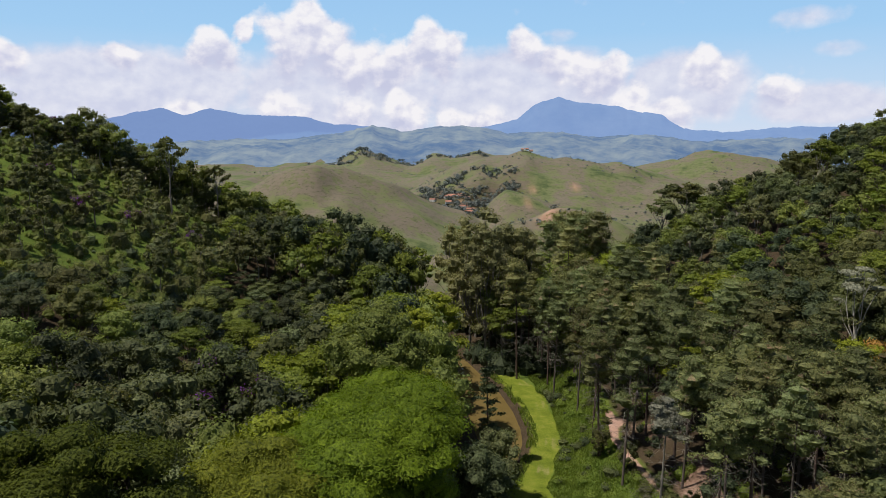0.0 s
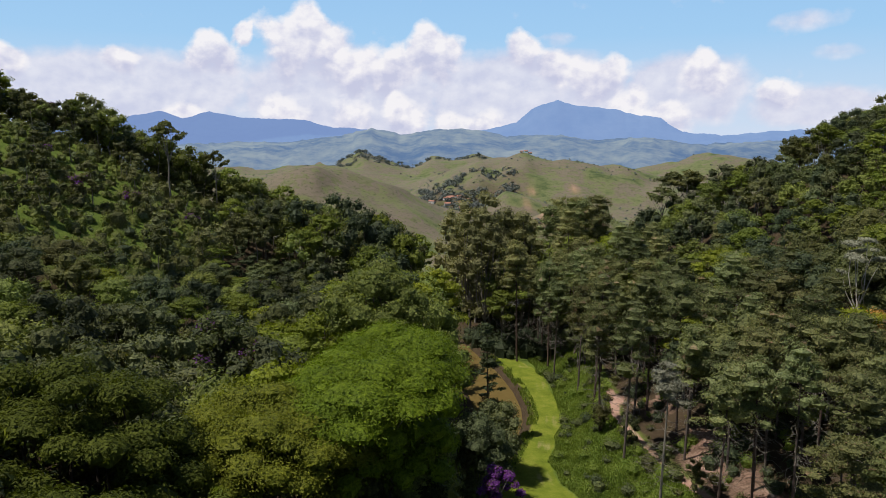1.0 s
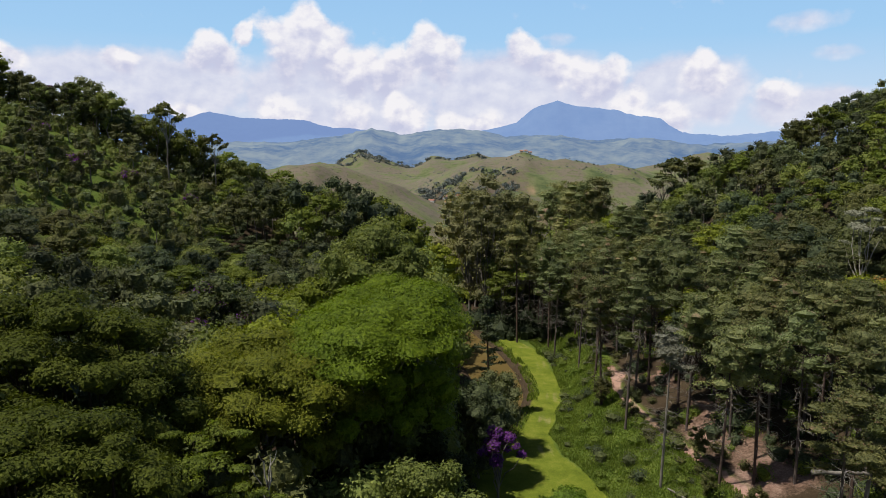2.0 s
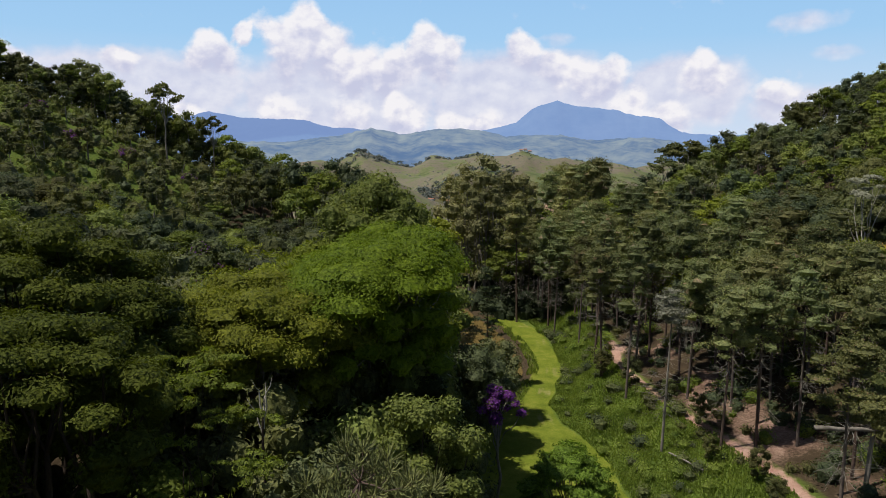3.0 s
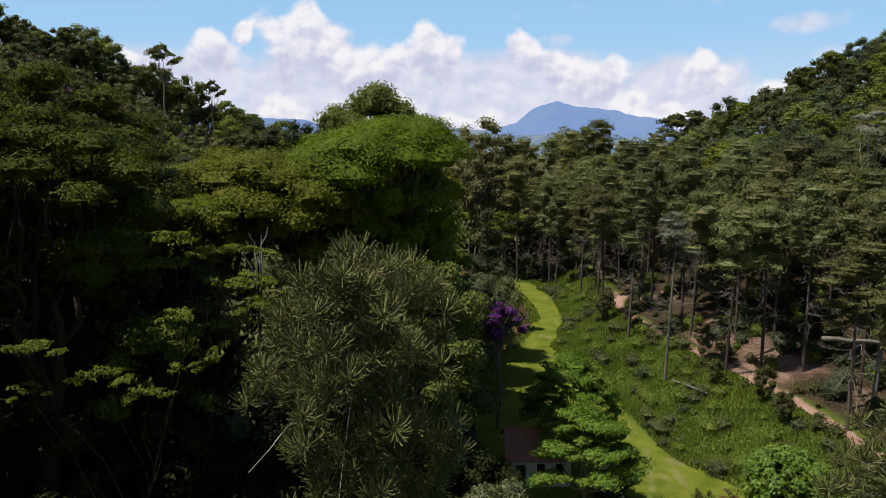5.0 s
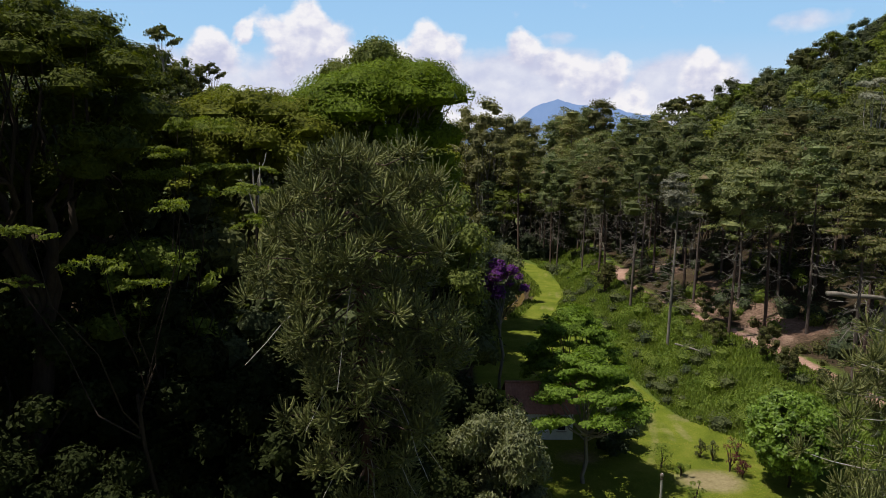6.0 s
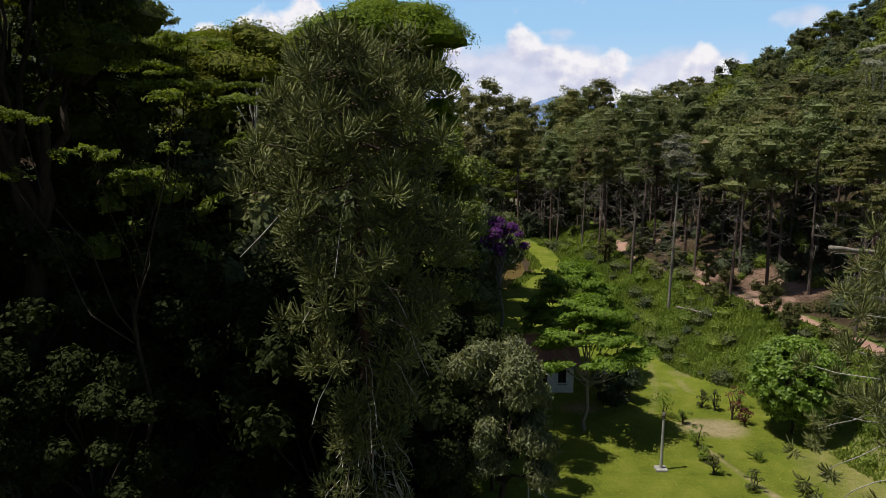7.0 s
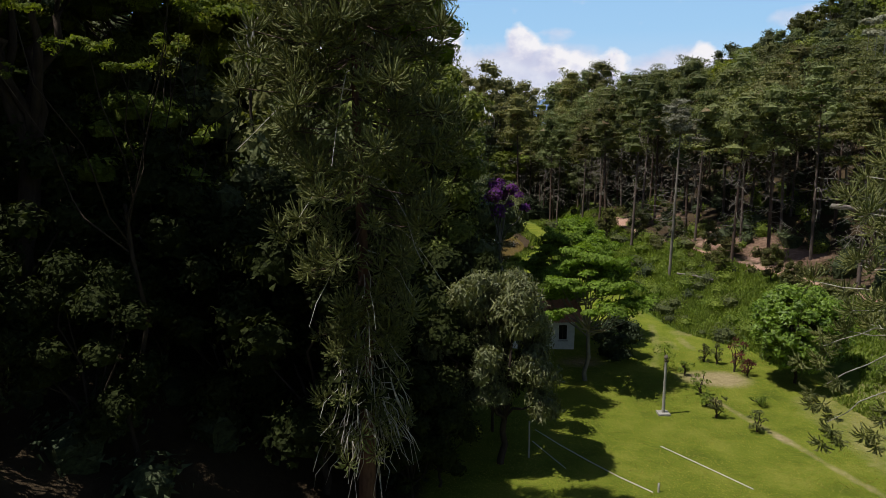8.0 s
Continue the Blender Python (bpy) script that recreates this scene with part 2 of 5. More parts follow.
def cloud_material():
    """Blue sky with heaped clouds, on a far backdrop: the mesh holds where they heap up, the noise gives their edges."""
    m = Nodes("cloud_bank")
    m.tree.nodes.remove(m.bsdf)
    p = m.place()
    sep = m.add("ShaderNodeSeparateXYZ")
    m.link(p, sep.inputs[0])
    height = m.math("DIVIDE", sep.outputs["Z"], 4850.0)

    def billows(shift):
        mp = m.add("ShaderNodeMapping")
        mp.inputs["Location"].default_value = shift
        mp.inputs["Scale"].default_value = (1.0 / 4850, 1.0 / 4850, 1.3 / 4850)
        m.link(p, mp.inputs["Vector"])
        warp = m.add("ShaderNodeMix")
        warp.data_type = "VECTOR"
        warp.inputs[0].default_value = 0.03
        nz = m.add("ShaderNodeTexNoise", Scale=34.0, Detail=5.0)
        m.link(mp.outputs[0], nz.inputs["Vector"])
        m.link(mp.outputs[0], warp.inputs[4])
        m.link(nz.outputs["Color"], warp.inputs[5])
        total = m.math("MULTIPLY", m.math("SUBTRACT", m.noise(30.0, 8.0, mp.outputs[0], 0.58), 0.5), 1.0)
        for scale, weight in ((24.0, 0.42), (58.0, 0.22)):
            cells = m.add("ShaderNodeTexVoronoi", Scale=scale)
            cells.feature = "SMOOTH_F1"
            cells.inputs["Smoothness"].default_value = 0.4
            m.link(warp.outputs[1], cells.inputs["Vector"])
            total = m.math("ADD", total, m.math("MULTIPLY", m.math("SUBTRACT", 0.45, cells.outputs["Distance"]), weight))
        return total

    here, above = billows((0.35, 0, 0.10)), billows((0.357, 0, 0.088))
    heap = m.math("ADD", m.attribute("heap"), m.math("MULTIPLY", here, 0.9))
    veil = m.math("ADD", m.attribute("veil"), m.math("MULTIPLY", here, 0.7))
    thick = m.math("MULTIPLY", m.math("SUBTRACT", heap, 0.26), 2.5, True)
    thin = m.math("MULTIPLY", m.math("SUBTRACT", veil, 0.12), 1.7, True)
    lit = m.math("ADD", m.attribute("lit"), m.math("MULTIPLY", m.math("SUBTRACT", here, above), 1.5), True)
    white = m.ramp(lit, [(0.10, (0.60, 0.62, 0.80)), (0.45, (0.76, 0.76, 0.88)), (0.85, (0.96, 0.94, 0.97))])
    grey = m.ramp(m.math("ADD", 0.5, m.math("SUBTRACT", here, above), True), [(0.2, (0.64, 0.66, 0.83)), (0.8, (0.84, 0.84, 0.93))])
    blue = m.ramp(height, [(0.0, (0.66, 0.76, 0.92)), (0.06, (0.54, 0.72, 0.93)), (0.13, (0.38, 0.64, 0.93)), (0.4, (0.20, 0.44, 0.84))])
    colour = m.mix(m.math("MULTIPLY", thin, 0.9), blue, grey)
    colour = m.mix(m.math("MULTIPLY", thick, 0.97), colour, white)
    glow = m.add("ShaderNodeEmission", Strength=0.95)
    m.link(colour, glow.inputs["Color"])
    m.link(glow.outputs[0], m.out.inputs["Surface"])
    return m.mat


def plain(name, dark, light, scale, rough=0.8, specular=0.3, relief=0.3, metal=0.0):
    m = Nodes(name)
    n = m.noise(scale, 6.0, None, 0.65)
    big = m.noise(scale * 0.12, 3.0)
    colour = m.ramp(m.math("ADD", m.math("MULTIPLY", n, 0.55), m.math("MULTIPLY", big, 0.45)), [(0.3, dark), (0.7, light)])
    m.bump(n, relief, 0.02)
    return m.finish(colour, rough, specular, metal)


WATER = plain("brown_water", (0.115, 0.080, 0.026), (0.160, 0.114, 0.042), 0.4, 0.12, 0.4, 0.03)
CONCRETE = plain("concrete", (0.22, 0.21, 0.19), (0.38, 0.36, 0.33), 5.0)
WALL_WHITE = plain("lime_wash", (0.52, 0.50, 0.47), (0.80, 0.79, 0.76), 2.5)
ROOF_TILE = plain("roof_clay", (0.210, 0.085, 0.060), (0.430, 0.215, 0.150), 4.0)
DARK_WOOD = plain("dark_wood", (0.030, 0.022, 0.018), (0.080, 0.060, 0.045), 6.0)
GLASS_DARK = plain("window_dark", (0.010, 0.011, 0.012), (0.020, 0.022, 0.024), 2.0, 0.15, 0.5, 0.0)
ROPE_WHITE = plain("rope_white", (0.50, 0.48, 0.44), (0.70, 0.68, 0.64), 20.0)
LAMP_GLASS = plain("lamp_glass", (0.10, 0.085, 0.07), (0.20, 0.17, 0.14), 4.0, 0.2)

# ---- shapes ----
def lattice(ix, iy):
    n = np.sin(ix * 127.1 + iy * 311.7) * 43758.5453
    return n - np.floor(n)


def soft_noise(x, y):
    """Smooth noise from 0 to 1 on the plane."""
    ix, iy = np.floor(x), np.floor(y)
    fx, fy = x - ix, y - iy
    fx, fy = fx * fx * (3 - 2 * fx), fy * fy * (3 - 2 * fy)
    a, b = lattice(ix, iy), lattice(ix + 1, iy)
    c, d = lattice(ix, iy + 1), lattice(ix + 1, iy + 1)
    return (a * (1 - fx) + b * fx) * (1 - fy) + (c * (1 - fx) + d * fx) * fy


def rugged(x, y, size, octaves=4):
    """Fractal noise from -1 to 1 with bumps of that size."""
    total, weight, k = 0.0, 1.0, 1.0 / size
    for o in range(octaves):
        total = total + weight * (soft_noise(x * k + 17.3 * o, y * k - 9.1 * o) * 2 - 1)
        weight, k = weight * 0.5, k * 2.03
    return total / 1.9


def step(a, b, v):
    t = np.clip((v - a) / (b - a), 0, 1)
    return t * t * (3 - 2 * t)


def soft_over(v, width):
    """About max(v, 0), with a rounded corner."""
    return width * np.logaddexp(0, v / width)


def table(v, pairs):
    return np.interp(v, [p[0] for p in pairs], [p[1] for p in pairs])


# the valley's lines: x against y
PATH_X = [(62, 21.0), (66, 20.2), (70, 19.6), (75, 19.0), (80, 19.2), (86, 17.6), (92, 14.6), (99, 14.3), (106, 16.2), (112, 18.0), (118, 19.0), (124, 19.4), (136, 19.2), (146, 17.0), (156, 12.5), (160, 11.0)]
TRAIL_X = [(0, 38.0), (50, 36.5), (56, 36.1), (59, 36.2), (65, 36.7), (70, 36.7), (74, 35.7), (78, 34.5), (86, 32.0), (96, 29.8), (102, 28.6), (108, 28.0), (116, 29.3), (130, 30), (200, 30)]
FOOT_X = [(0, 31), (50, 28.5), (60, 26.8), (67, 24.2), (75, 21.8), (86, 20.8), (94, 17.6), (105, 19.5), (115, 22.0), (130, 23.0), (160, 24)]
RIVER_X = [(98, 8.2), (104, 8.8), (109, 9.4), (117, 10.2), (123, 10.0), (131, 9.2), (142, 6.8), (152, 3.5), (175, -3.0)]
RIVER_W = [(98, 0.0), (103, 1.4), (109, 2.8), (117, 4.0), (123, 4.5), (131, 4.7), (142, 5.0), (160, 5.4), (175, 5.0), (190, 0.0)]
FLOOR_Z = [(-3000, 0.0), (30, -0.2), (60, -0.4), (95, 0.0), (120, -0.8), (150, -1.0), (182, 0.0), (230, -14), (320, -45), (450, -100), (700, -125), (1600, -130), (3000, -80), (5000, -60)]

# far hills: distance, depth, and the crest as degrees of azimuth and elevation from the first eye
HILLS = [
    (1140, 230, [(-21.2, -6.5), (-15.7, -4.4), (-13.6, -3.5), (-11.8, -2.75), (-10.1, -2.55), (-8.3, -3.1), (-5.6, -4.1), (-2.9, -4.95), (-1.1, -5.85), (1.7, -7.1), (4, -9)]),
    (734, 85, [(1.5, -10.2), (2.6, -8.7), (4.4, -7.65), (6.7, -6.5), (8.7, -6.15), (11.6, -6.7), (14.3, -7.5), (18, -9.5)]),
    (1300, 110, [(1.5, -9), (2.6, -8.1), (3.9, -6.05), (5.1, -5.2), (6.6, -5.6), (8.5, -6.3), (10.3, -7.3), (13, -9)]),
    (1950, 300, [(-6.5, -7), (-4.8, -6.4), (-2.0, -4.7), (0.7, -3.5), (3.4, -2.4), (6.6, -1.82), (8.6, -2.35), (11.4, -2.5), (14.1, -3.05), (16.6, -3.8), (21, -5)]),
    (2400, 260, [(11, -5), (12.4, -4.4), (15.3, -3.25), (17.4, -2.65), (20.6, -1.75), (23.0, -2.0), (26.0, -2.6), (32, -3.4)]),
    (2700, 300, [(-12, -4.6), (-10.1, -3.75), (-8.3, -2.9), (-6.5, -1.95), (-4.3, -2.7), (-2.5, -3.1), (-0.9, -2.25), (0.7, -2.45), (3.0, -2.05), (5.2, -2.9), (8, -4)]),
]


def ground_z(x, y):
    """The height of the ground."""
    x, y = np.asarray(x, float), np.asarray(y, float)
    r = np.hypot(x, y)
    floor = table(y, FLOOR_Z)
    left = soft_over(-x - 6, 4.0)
    left = 0.525 * left - 0.45 * soft_over(left - 95, 6)
    foot, trail = table(y, FOOT_X), table(y, TRAIL_X)
    bank = table(y, [(58, 4.6), (70, 3.4), (98, 3.4), (115, 4.2)]) * step(foot - 1.0, trail - 0.5, x)
    climb = table(y, [(60, 0.25), (80, 0.30), (180, 0.53)]) * soft_over(x - trail - 2.5, 2.0)
    climb = climb - 0.4 * soft_over(climb - 50, 6)
    fall_l, fall_r = 1 - step(195, 330, y), 1 - step(220, 350, y)
    back = step(-160, -20, y)
    z = floor + left * fall_l * (0.35 + 0.65 * back) + (bank + climb) * fall_r * (0.35 + 0.65 * back)
    wild = step(2, 25, left + climb)
    z = z + (0.10 + 0.9 * wild) * rugged(x, y, 14.0, 3) * (y < 400)
    wet = table(y, RIVER_W)
    z = z - 1.9 * step(wet + 1.2, wet * 0.55, np.abs(x - table(y, RIVER_X))) * (wet > 0.05)
    azim = np.degrees(np.arctan2(x, np.maximum(y, 1e-3)))
    for dist, deep, crest in HILLS:
        top = 54 + dist * np.tan(np.radians(table(azim, crest)))
        top = top + rugged(azim * 9, azim * 0 + dist, 6, 3) * dist * 0.0006
        rise = np.exp(-(((r - dist) / deep) ** 2)) * (y > 300)
        rise = rise * (1 + 0.05 * rugged(x, y, 120, 4))
        z = np.where(y > 300, np.maximum(z, floor + np.maximum(top - floor, 0) * np.minimum(rise, 1.0)), z)
    z = z + step(300, 600, r) * (rugged(x, y, 160, 4) * 6.0 - 15.0 * step(0.30, 0.0, np.abs(rugged(x, y, 210, 3)))) * (y > 300)
    return z


def zat(x, y):
    return float(ground_z(x, y))


def mesh_of(name, verts, faces, material, smooth=False):
    """A mesh from arrays; faces: one array with one count of corners, or a list."""
    me = bpy.data.meshes.new(name)
    verts = np.asarray(verts, np.float32)
    faces = np.asarray(faces, np.int32)
    n, k = faces.shape
    me.vertices.add(len(verts))
    me.vertices.foreach_set("co", verts.ravel())
    me.loops.add(n * k)
    me.loops.foreach_set("vertex_index", faces.ravel())
    me.polygons.add(n)
    me.polygons.foreach_set("loop_start", np.arange(n, dtype=np.int32) * k)
    me.polygons.foreach_set("loop_total", np.full(n, k, np.int32))
    me.polygons.foreach_set("use_smooth", np.full(n, smooth))
    me.materials.append(material)
    me.update(calc_edges=True)
    return me


def grid_faces(rows, cols, wrap=False):
    a = np.arange(rows - 1)[:, None] * cols
    c = np.arange(cols if wrap else cols - 1)[None, :]
    d = (c + 1) % cols
    return np.stack([a + c, a + d, a + cols + d, a + cols + c], -1).reshape(-1, 4)


# ---- ground, one sheet to the horizon ----
AZ = np.radians(np.concatenate([np.linspace(-44, 44, 300, endpoint=False), np.linspace(44, 316, 40, endpoint=False)]))
RINGS = np.concatenate([np.concatenate([[0.0, 1.0], np.linspace(2.5, 22, 14), np.linspace(22.45, 70, 116), np.linspace(71.2, 235, 125)]), np.geomspace(237, 4950, 140)])
gx, gy = np.outer(RINGS, np.sin(AZ)), np.outer(RINGS, np.cos(AZ))
gz = ground_z(gx, gy)
ground_mesh = mesh_of("ground", np.stack([gx, gy, gz], -1).reshape(-1, 3), grid_faces(len(RINGS), len(AZ), True)[:, ::-1], GROUND, True)


def near_line(x, y, pts):
    """The distance from a broken line."""
    best = np.full(np.shape(x), 1e9)
    for (ax, ay), (bx, by) in zip(pts, pts[1:]):
        t = np.clip(((x - ax) * (bx - ax) + (y - ay) * (by - ay)) / ((bx - ax) ** 2 + (by - ay) ** 2), 0, 1)
        best = np.minimum(best, np.hypot(x - ax - t * (bx - ax), y - ay - t * (by - ay)))
    return best


def surface_masks(x, y):
    foot, trail, way = table(y, FOOT_X), table(y, TRAIL_X), table(y, PATH_X)
    lawn = step(-3.2, 0.2, x + 1.6 * rugged(x, y, 4, 3)) * step(foot + 1.5, foot - 0.5, x) * step(66, 60, y) * step(-70, -30, y)
    lawn = np.maximum(lawn, step(2, 5, x) * (x < way) * (y > 58) * step(104, 96, y))
    mown = step(2.1, 1.2, np.abs(x - way + 0.5 * rugged(x, y, 7, 2))) * (y > 58) * step(150, 142, y)
    verge = step(1.0, 2.2, x - table(y, RIVER_X) - table(y, RIVER_W)) * step(1.5, 0.5, x - way) * (y > 84) * (y < 150)
    lawn = np.maximum(np.maximum(lawn, mown), verge * 0.8)
    rough = step(0.0, 1.5, x - way + 2) * step(trail + 3, trail - 1, x) * (y > 40) * (y < 165)
    right_shoulder = step(26, 29, x) * step(trail + 4, trail - 1, x) * (y < 70) * step(-60, -20, y)
    slope = step(-38, -62, x) * step(90, 120, y) * step(240, 200, y)
    rough = np.maximum(np.maximum(rough, right_shoulder), slope)
    dirt = step(1.3, 0.5, np.abs(x - trail + 0.2)) * (y > 34) * (y < 120) * (0.95 + 0.5 * rugged(x, y, 4, 2)) * (1 - 0.35 * step(80, 88, y) * step(112, 104, y))
    dirt = np.maximum(dirt, 0.85 * np.exp(-(((x - 29.5) / 3.0) ** 2 + ((y - 114) / 4) ** 2) * 2))
    dirt = np.maximum(dirt, 0.45 * np.exp(-(((x - 36.5) / 4.5) ** 2 + ((y - 77) / 9) ** 2) * 1.2))
    dirt = np.maximum(dirt, (0.36 + 0.45 * rugged(x, y, 6, 3)) * step(0, 2, x - trail) * step(16, 6, x - trail) * (y > 58) * (y < 112))
    straw = 0.95 * np.exp(-(((x - 20.8) / 3.4) ** 2 + ((y - 51) / 2.3) ** 2) * 1.2)
    straw = np.maximum(straw, step(0.75, 0.0, near_line(x, y, [(18.6, 48), (19.8, 44), (21.0, 39.6), (21.6, 37.3), (22.5, 34), (24.2, 28)]) + 0.3 * rugged(x, y, 2.5, 2)) * (0.52 + 0.3 * rugged(x, y, 1.6, 2)))
    straw = np.maximum(straw, 0.42 * step(1.2, 0.1, near_line(x, y, [(20.3, 66), (18.6, 58), (17.0, 54)])))
    dirt = np.maximum(dirt, 0.55 * np.exp(-(((x - 11.5) / 3.2) ** 2 + ((y - 55) / 2.4) ** 2)))
    straw = np.maximum(straw, 0.5 * np.exp(-(((x - 30) / 3.0) ** 2 + ((y - 46) / 4) ** 2) * 1.4))
    straw = np.maximum(straw, 0.42 * step(21.5, 25, x) * step(34, 30, x) * step(50, 46, y) * step(-40, 0, y))
    straw = np.maximum(straw, (0.30 + 0.35 * rugged(x, y, 5, 3)) * step(1.0, 0.2, np.abs(np.abs(x - way) - 0.7)) * (y > 58) * (y < 150))
    straw = np.maximum(straw, step(0.3, 0.7, rugged(x, y, 8, 3)) * 0.5 * rough * (y < 130) * (x > 0))
    far = step(225, 290, y)
    hollow = step(-0.1, 0.25, rugged(x, y, 260, 3)) * step(1250, 1450, y) * step(220, 120, np.abs(x - 10)) * step(1850, 1700, y)
    pasture = far * (1 - 0.6 * np.clip(hollow, 0, 1))
    bare = np.exp(-(((x - 108) / 13) ** 2 + ((y - 722) / 16) ** 2) * 1.5)
    for bx, by, bs in ((305, 1640, 9), (205, 1620, 8), (150, 1250, 7), (40, 1560, 14)):
        bare = np.maximum(bare, 0.8 * np.exp(-(((x - bx) / bs) ** 2 + ((y - by) / (bs * 2)) ** 2)))
    return dict(lawn=lawn, rough=rough, dirt=dirt, straw=straw, pasture=pasture, bare=bare * far)


for key, values in surface_masks(gx, gy).items():
    layer = ground_mesh.attributes.new(key, "FLOAT", "POINT")
    layer.data.foreach_set("value", np.ascontiguousarray(values, np.float32).ravel())
ground = new("ground", ground_mesh)
tagged(ground, "valley ground of mown grass, leaf litter, red earth and pasture", "ground", kind="structure")

# the brown river beside the mown path
ry = np.linspace(97, 178, 60)
rx, rw = table(ry, RIVER_X), table(ry, RIVER_W) + 1.1
river = new("water", mesh_of("water", np.stack([
    np.stack([rx - rw, ry, np.full_like(ry, -1.55)], -1), np.stack([rx + rw, ry, np.full_like(ry, -1.55)], -1)], 1).reshape(-1, 3), grid_faces(60, 2), WATER))
tagged(river, "muddy brown river beside the mown grass path", "river", kind="structure")


def mountain_range(name, dist, deep, base, crest, material, label):
    az = np.radians(np.linspace(-36, 36, 520))
    t = np.linspace(-1, 0.6, 26)
    a, s = np.meshgrid(az, t)
    r = dist + s * deep
    top = 54 + dist * np.tan(np.radians(table(np.degrees(a), crest)))
    x, y = r * np.sin(a), r * np.cos(a)
    top = top + rugged(np.degrees(a) * 10, a * 0 + dist, 8, 5) * dist * 0.0022 + rugged(np.degrees(a) * 10, a * 0 + 3, 1.4, 3) * dist * 0.0007
    shape = 1 - np.abs(s) ** 1.25
    z = base + (top - base) * shape + (0.5 - np.abs(rugged(x, y * 0.45, 240, 5))) * deep * 0.16 * (1 - shape) ** 0.5 * shape
    ob = new(name, mesh_of(name, np.stack([x, y, z], -1).reshape(-1, 3), grid_faces(26, 520), material, True))
    return tagged(ob, label, "mountains", kind="structure")


# The third colour is air haze painted as a blue glow.
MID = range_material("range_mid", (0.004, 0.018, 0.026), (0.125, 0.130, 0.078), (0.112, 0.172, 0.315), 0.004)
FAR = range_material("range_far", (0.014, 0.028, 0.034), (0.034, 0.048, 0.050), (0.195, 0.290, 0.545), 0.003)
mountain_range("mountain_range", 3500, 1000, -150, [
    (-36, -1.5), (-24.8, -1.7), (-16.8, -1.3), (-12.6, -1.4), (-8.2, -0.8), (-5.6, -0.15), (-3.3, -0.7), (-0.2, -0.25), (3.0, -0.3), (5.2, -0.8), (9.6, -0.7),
    (12.3, -1.15), (16.1, -0.85), (20.2, -1.35), (25.9, -1.05), (36, -1.6)], MID, "blue-green mountain range with pale patches and painted haze")
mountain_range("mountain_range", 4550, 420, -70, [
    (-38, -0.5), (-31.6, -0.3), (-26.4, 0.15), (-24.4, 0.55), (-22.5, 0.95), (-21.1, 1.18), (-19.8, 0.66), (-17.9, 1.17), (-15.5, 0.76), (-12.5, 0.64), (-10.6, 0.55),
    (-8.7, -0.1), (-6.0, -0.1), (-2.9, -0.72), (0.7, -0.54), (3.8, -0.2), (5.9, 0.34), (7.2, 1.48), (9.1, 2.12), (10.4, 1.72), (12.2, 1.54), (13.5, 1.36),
    (15.1, 0.97), (16.9, 0.62), (18.5, -0.35), (21.3, -0.67), (23.6, -0.42), (26.5, -0.17), (38, -0.4)], FAR, "far mountains with one broad peak and painted blue haze")

# clouds far behind: heaps and veils by azimuth, elevation and half sizes in degrees
HEAPS = [(-10.6, 7.6, 3.9, 2.5), (-17.5, 6.3, 2.3, 1.3), (-15.1, 7.5, 0.8, 0.8), (-23.8, 5.6, 1.4, 0.8), (-30.9, 5.3, 1.4, 1.1), (-7.0, 5.5, 2.7, 1.6), (-0.8, 6.8, 2.7, 1.9),
         (-4.1, 5.4, 2.7, 1.6), (6.4, 6.8, 1.6, 1.3), (8.8, 5.6, 1.8, 1.2), (11.6, 4.6, 3.2, 1.6), (-2.9, 1.3, 2.1, 2.1), (-12.3, 1.5, 2.4, 1.7), (-7.1, 1.5, 1.8, 1.6),
         (-20.1, 1.2, 2.7, 1.2), (2.5, 0.7, 3.7, 1.2), (20.0, 4.7, 2.2, 1.6), (14.3, 2.1, 1.6, 1.8), (24.7, 3.1, 2.1, 1.0), (16.8, 1.3, 2.7, 1.4)]
VEILS = [(-23.6, 3.2, 13.0, 3.0), (-8.1, 3.2, 11.4, 3.6), (6.5, 3.2, 10.5, 3.6), (18.7, 3.4, 6.0, 2.8), (28.7, 5.8, 2.3, 0.7), (26.3, 7.9, 3.2, 0.8), (9.1, 7.4, 2.1, 0.5), (27.4, 2.0, 6.0, 1.6)]
ca, ce = np.meshgrid(np.linspace(-44, 44, 200), np.linspace(-3, 26, 84))
heap, veil, lit = np.zeros_like(ca), np.zeros_like(ca), np.full_like(ca, 0.45)
for a, e, w, h in HEAPS:
    up = ce - e + 0.25 * h * np.cos(ca * 1.7 + a)
    v = 1.5 * (1 - np.hypot((ca - a) / (w * 1.25), up / np.where(up > 0, h * 1.2, h * 1.9)))
    lit = np.where((v > heap) & (v > 0), np.clip(0.62 + 0.42 * up / h, 0.12, 0.95), lit)
    heap = np.maximum(heap, v)
for a, e, w, h in VEILS:
    veil = np.maximum(veil, (1.3 if h > 1 else 0.5) * (1 - ((ca - a) / w) ** 2 - ((ce - e) / (h * 1.15)) ** 2))
ra, re = np.radians(ca), np.radians(ce)
cloud_mesh = mesh_of("backdrop", 4850 * np.stack([np.cos(re) * np.sin(ra), np.cos(re) * np.cos(ra), np.sin(re)], -1).reshape(-1, 3), grid_faces(84, 200), cloud_material(), True)
for key, values in (("heap", heap), ("veil", veil), ("lit", lit)):
    cloud_mesh.attributes.new(key, "FLOAT", "POINT").data.foreach_set("value", np.ascontiguousarray(values, np.float32).ravel())
clouds = new("backdrop", cloud_mesh)
tagged(clouds, "blue sky with heaped white clouds behind the mountains", "clouds", kind="structure")


# ---- trees ----
def unit(v):
    return v / np.maximum(np.linalg.norm(v, axis=-1, keepdims=True), 1e-9)


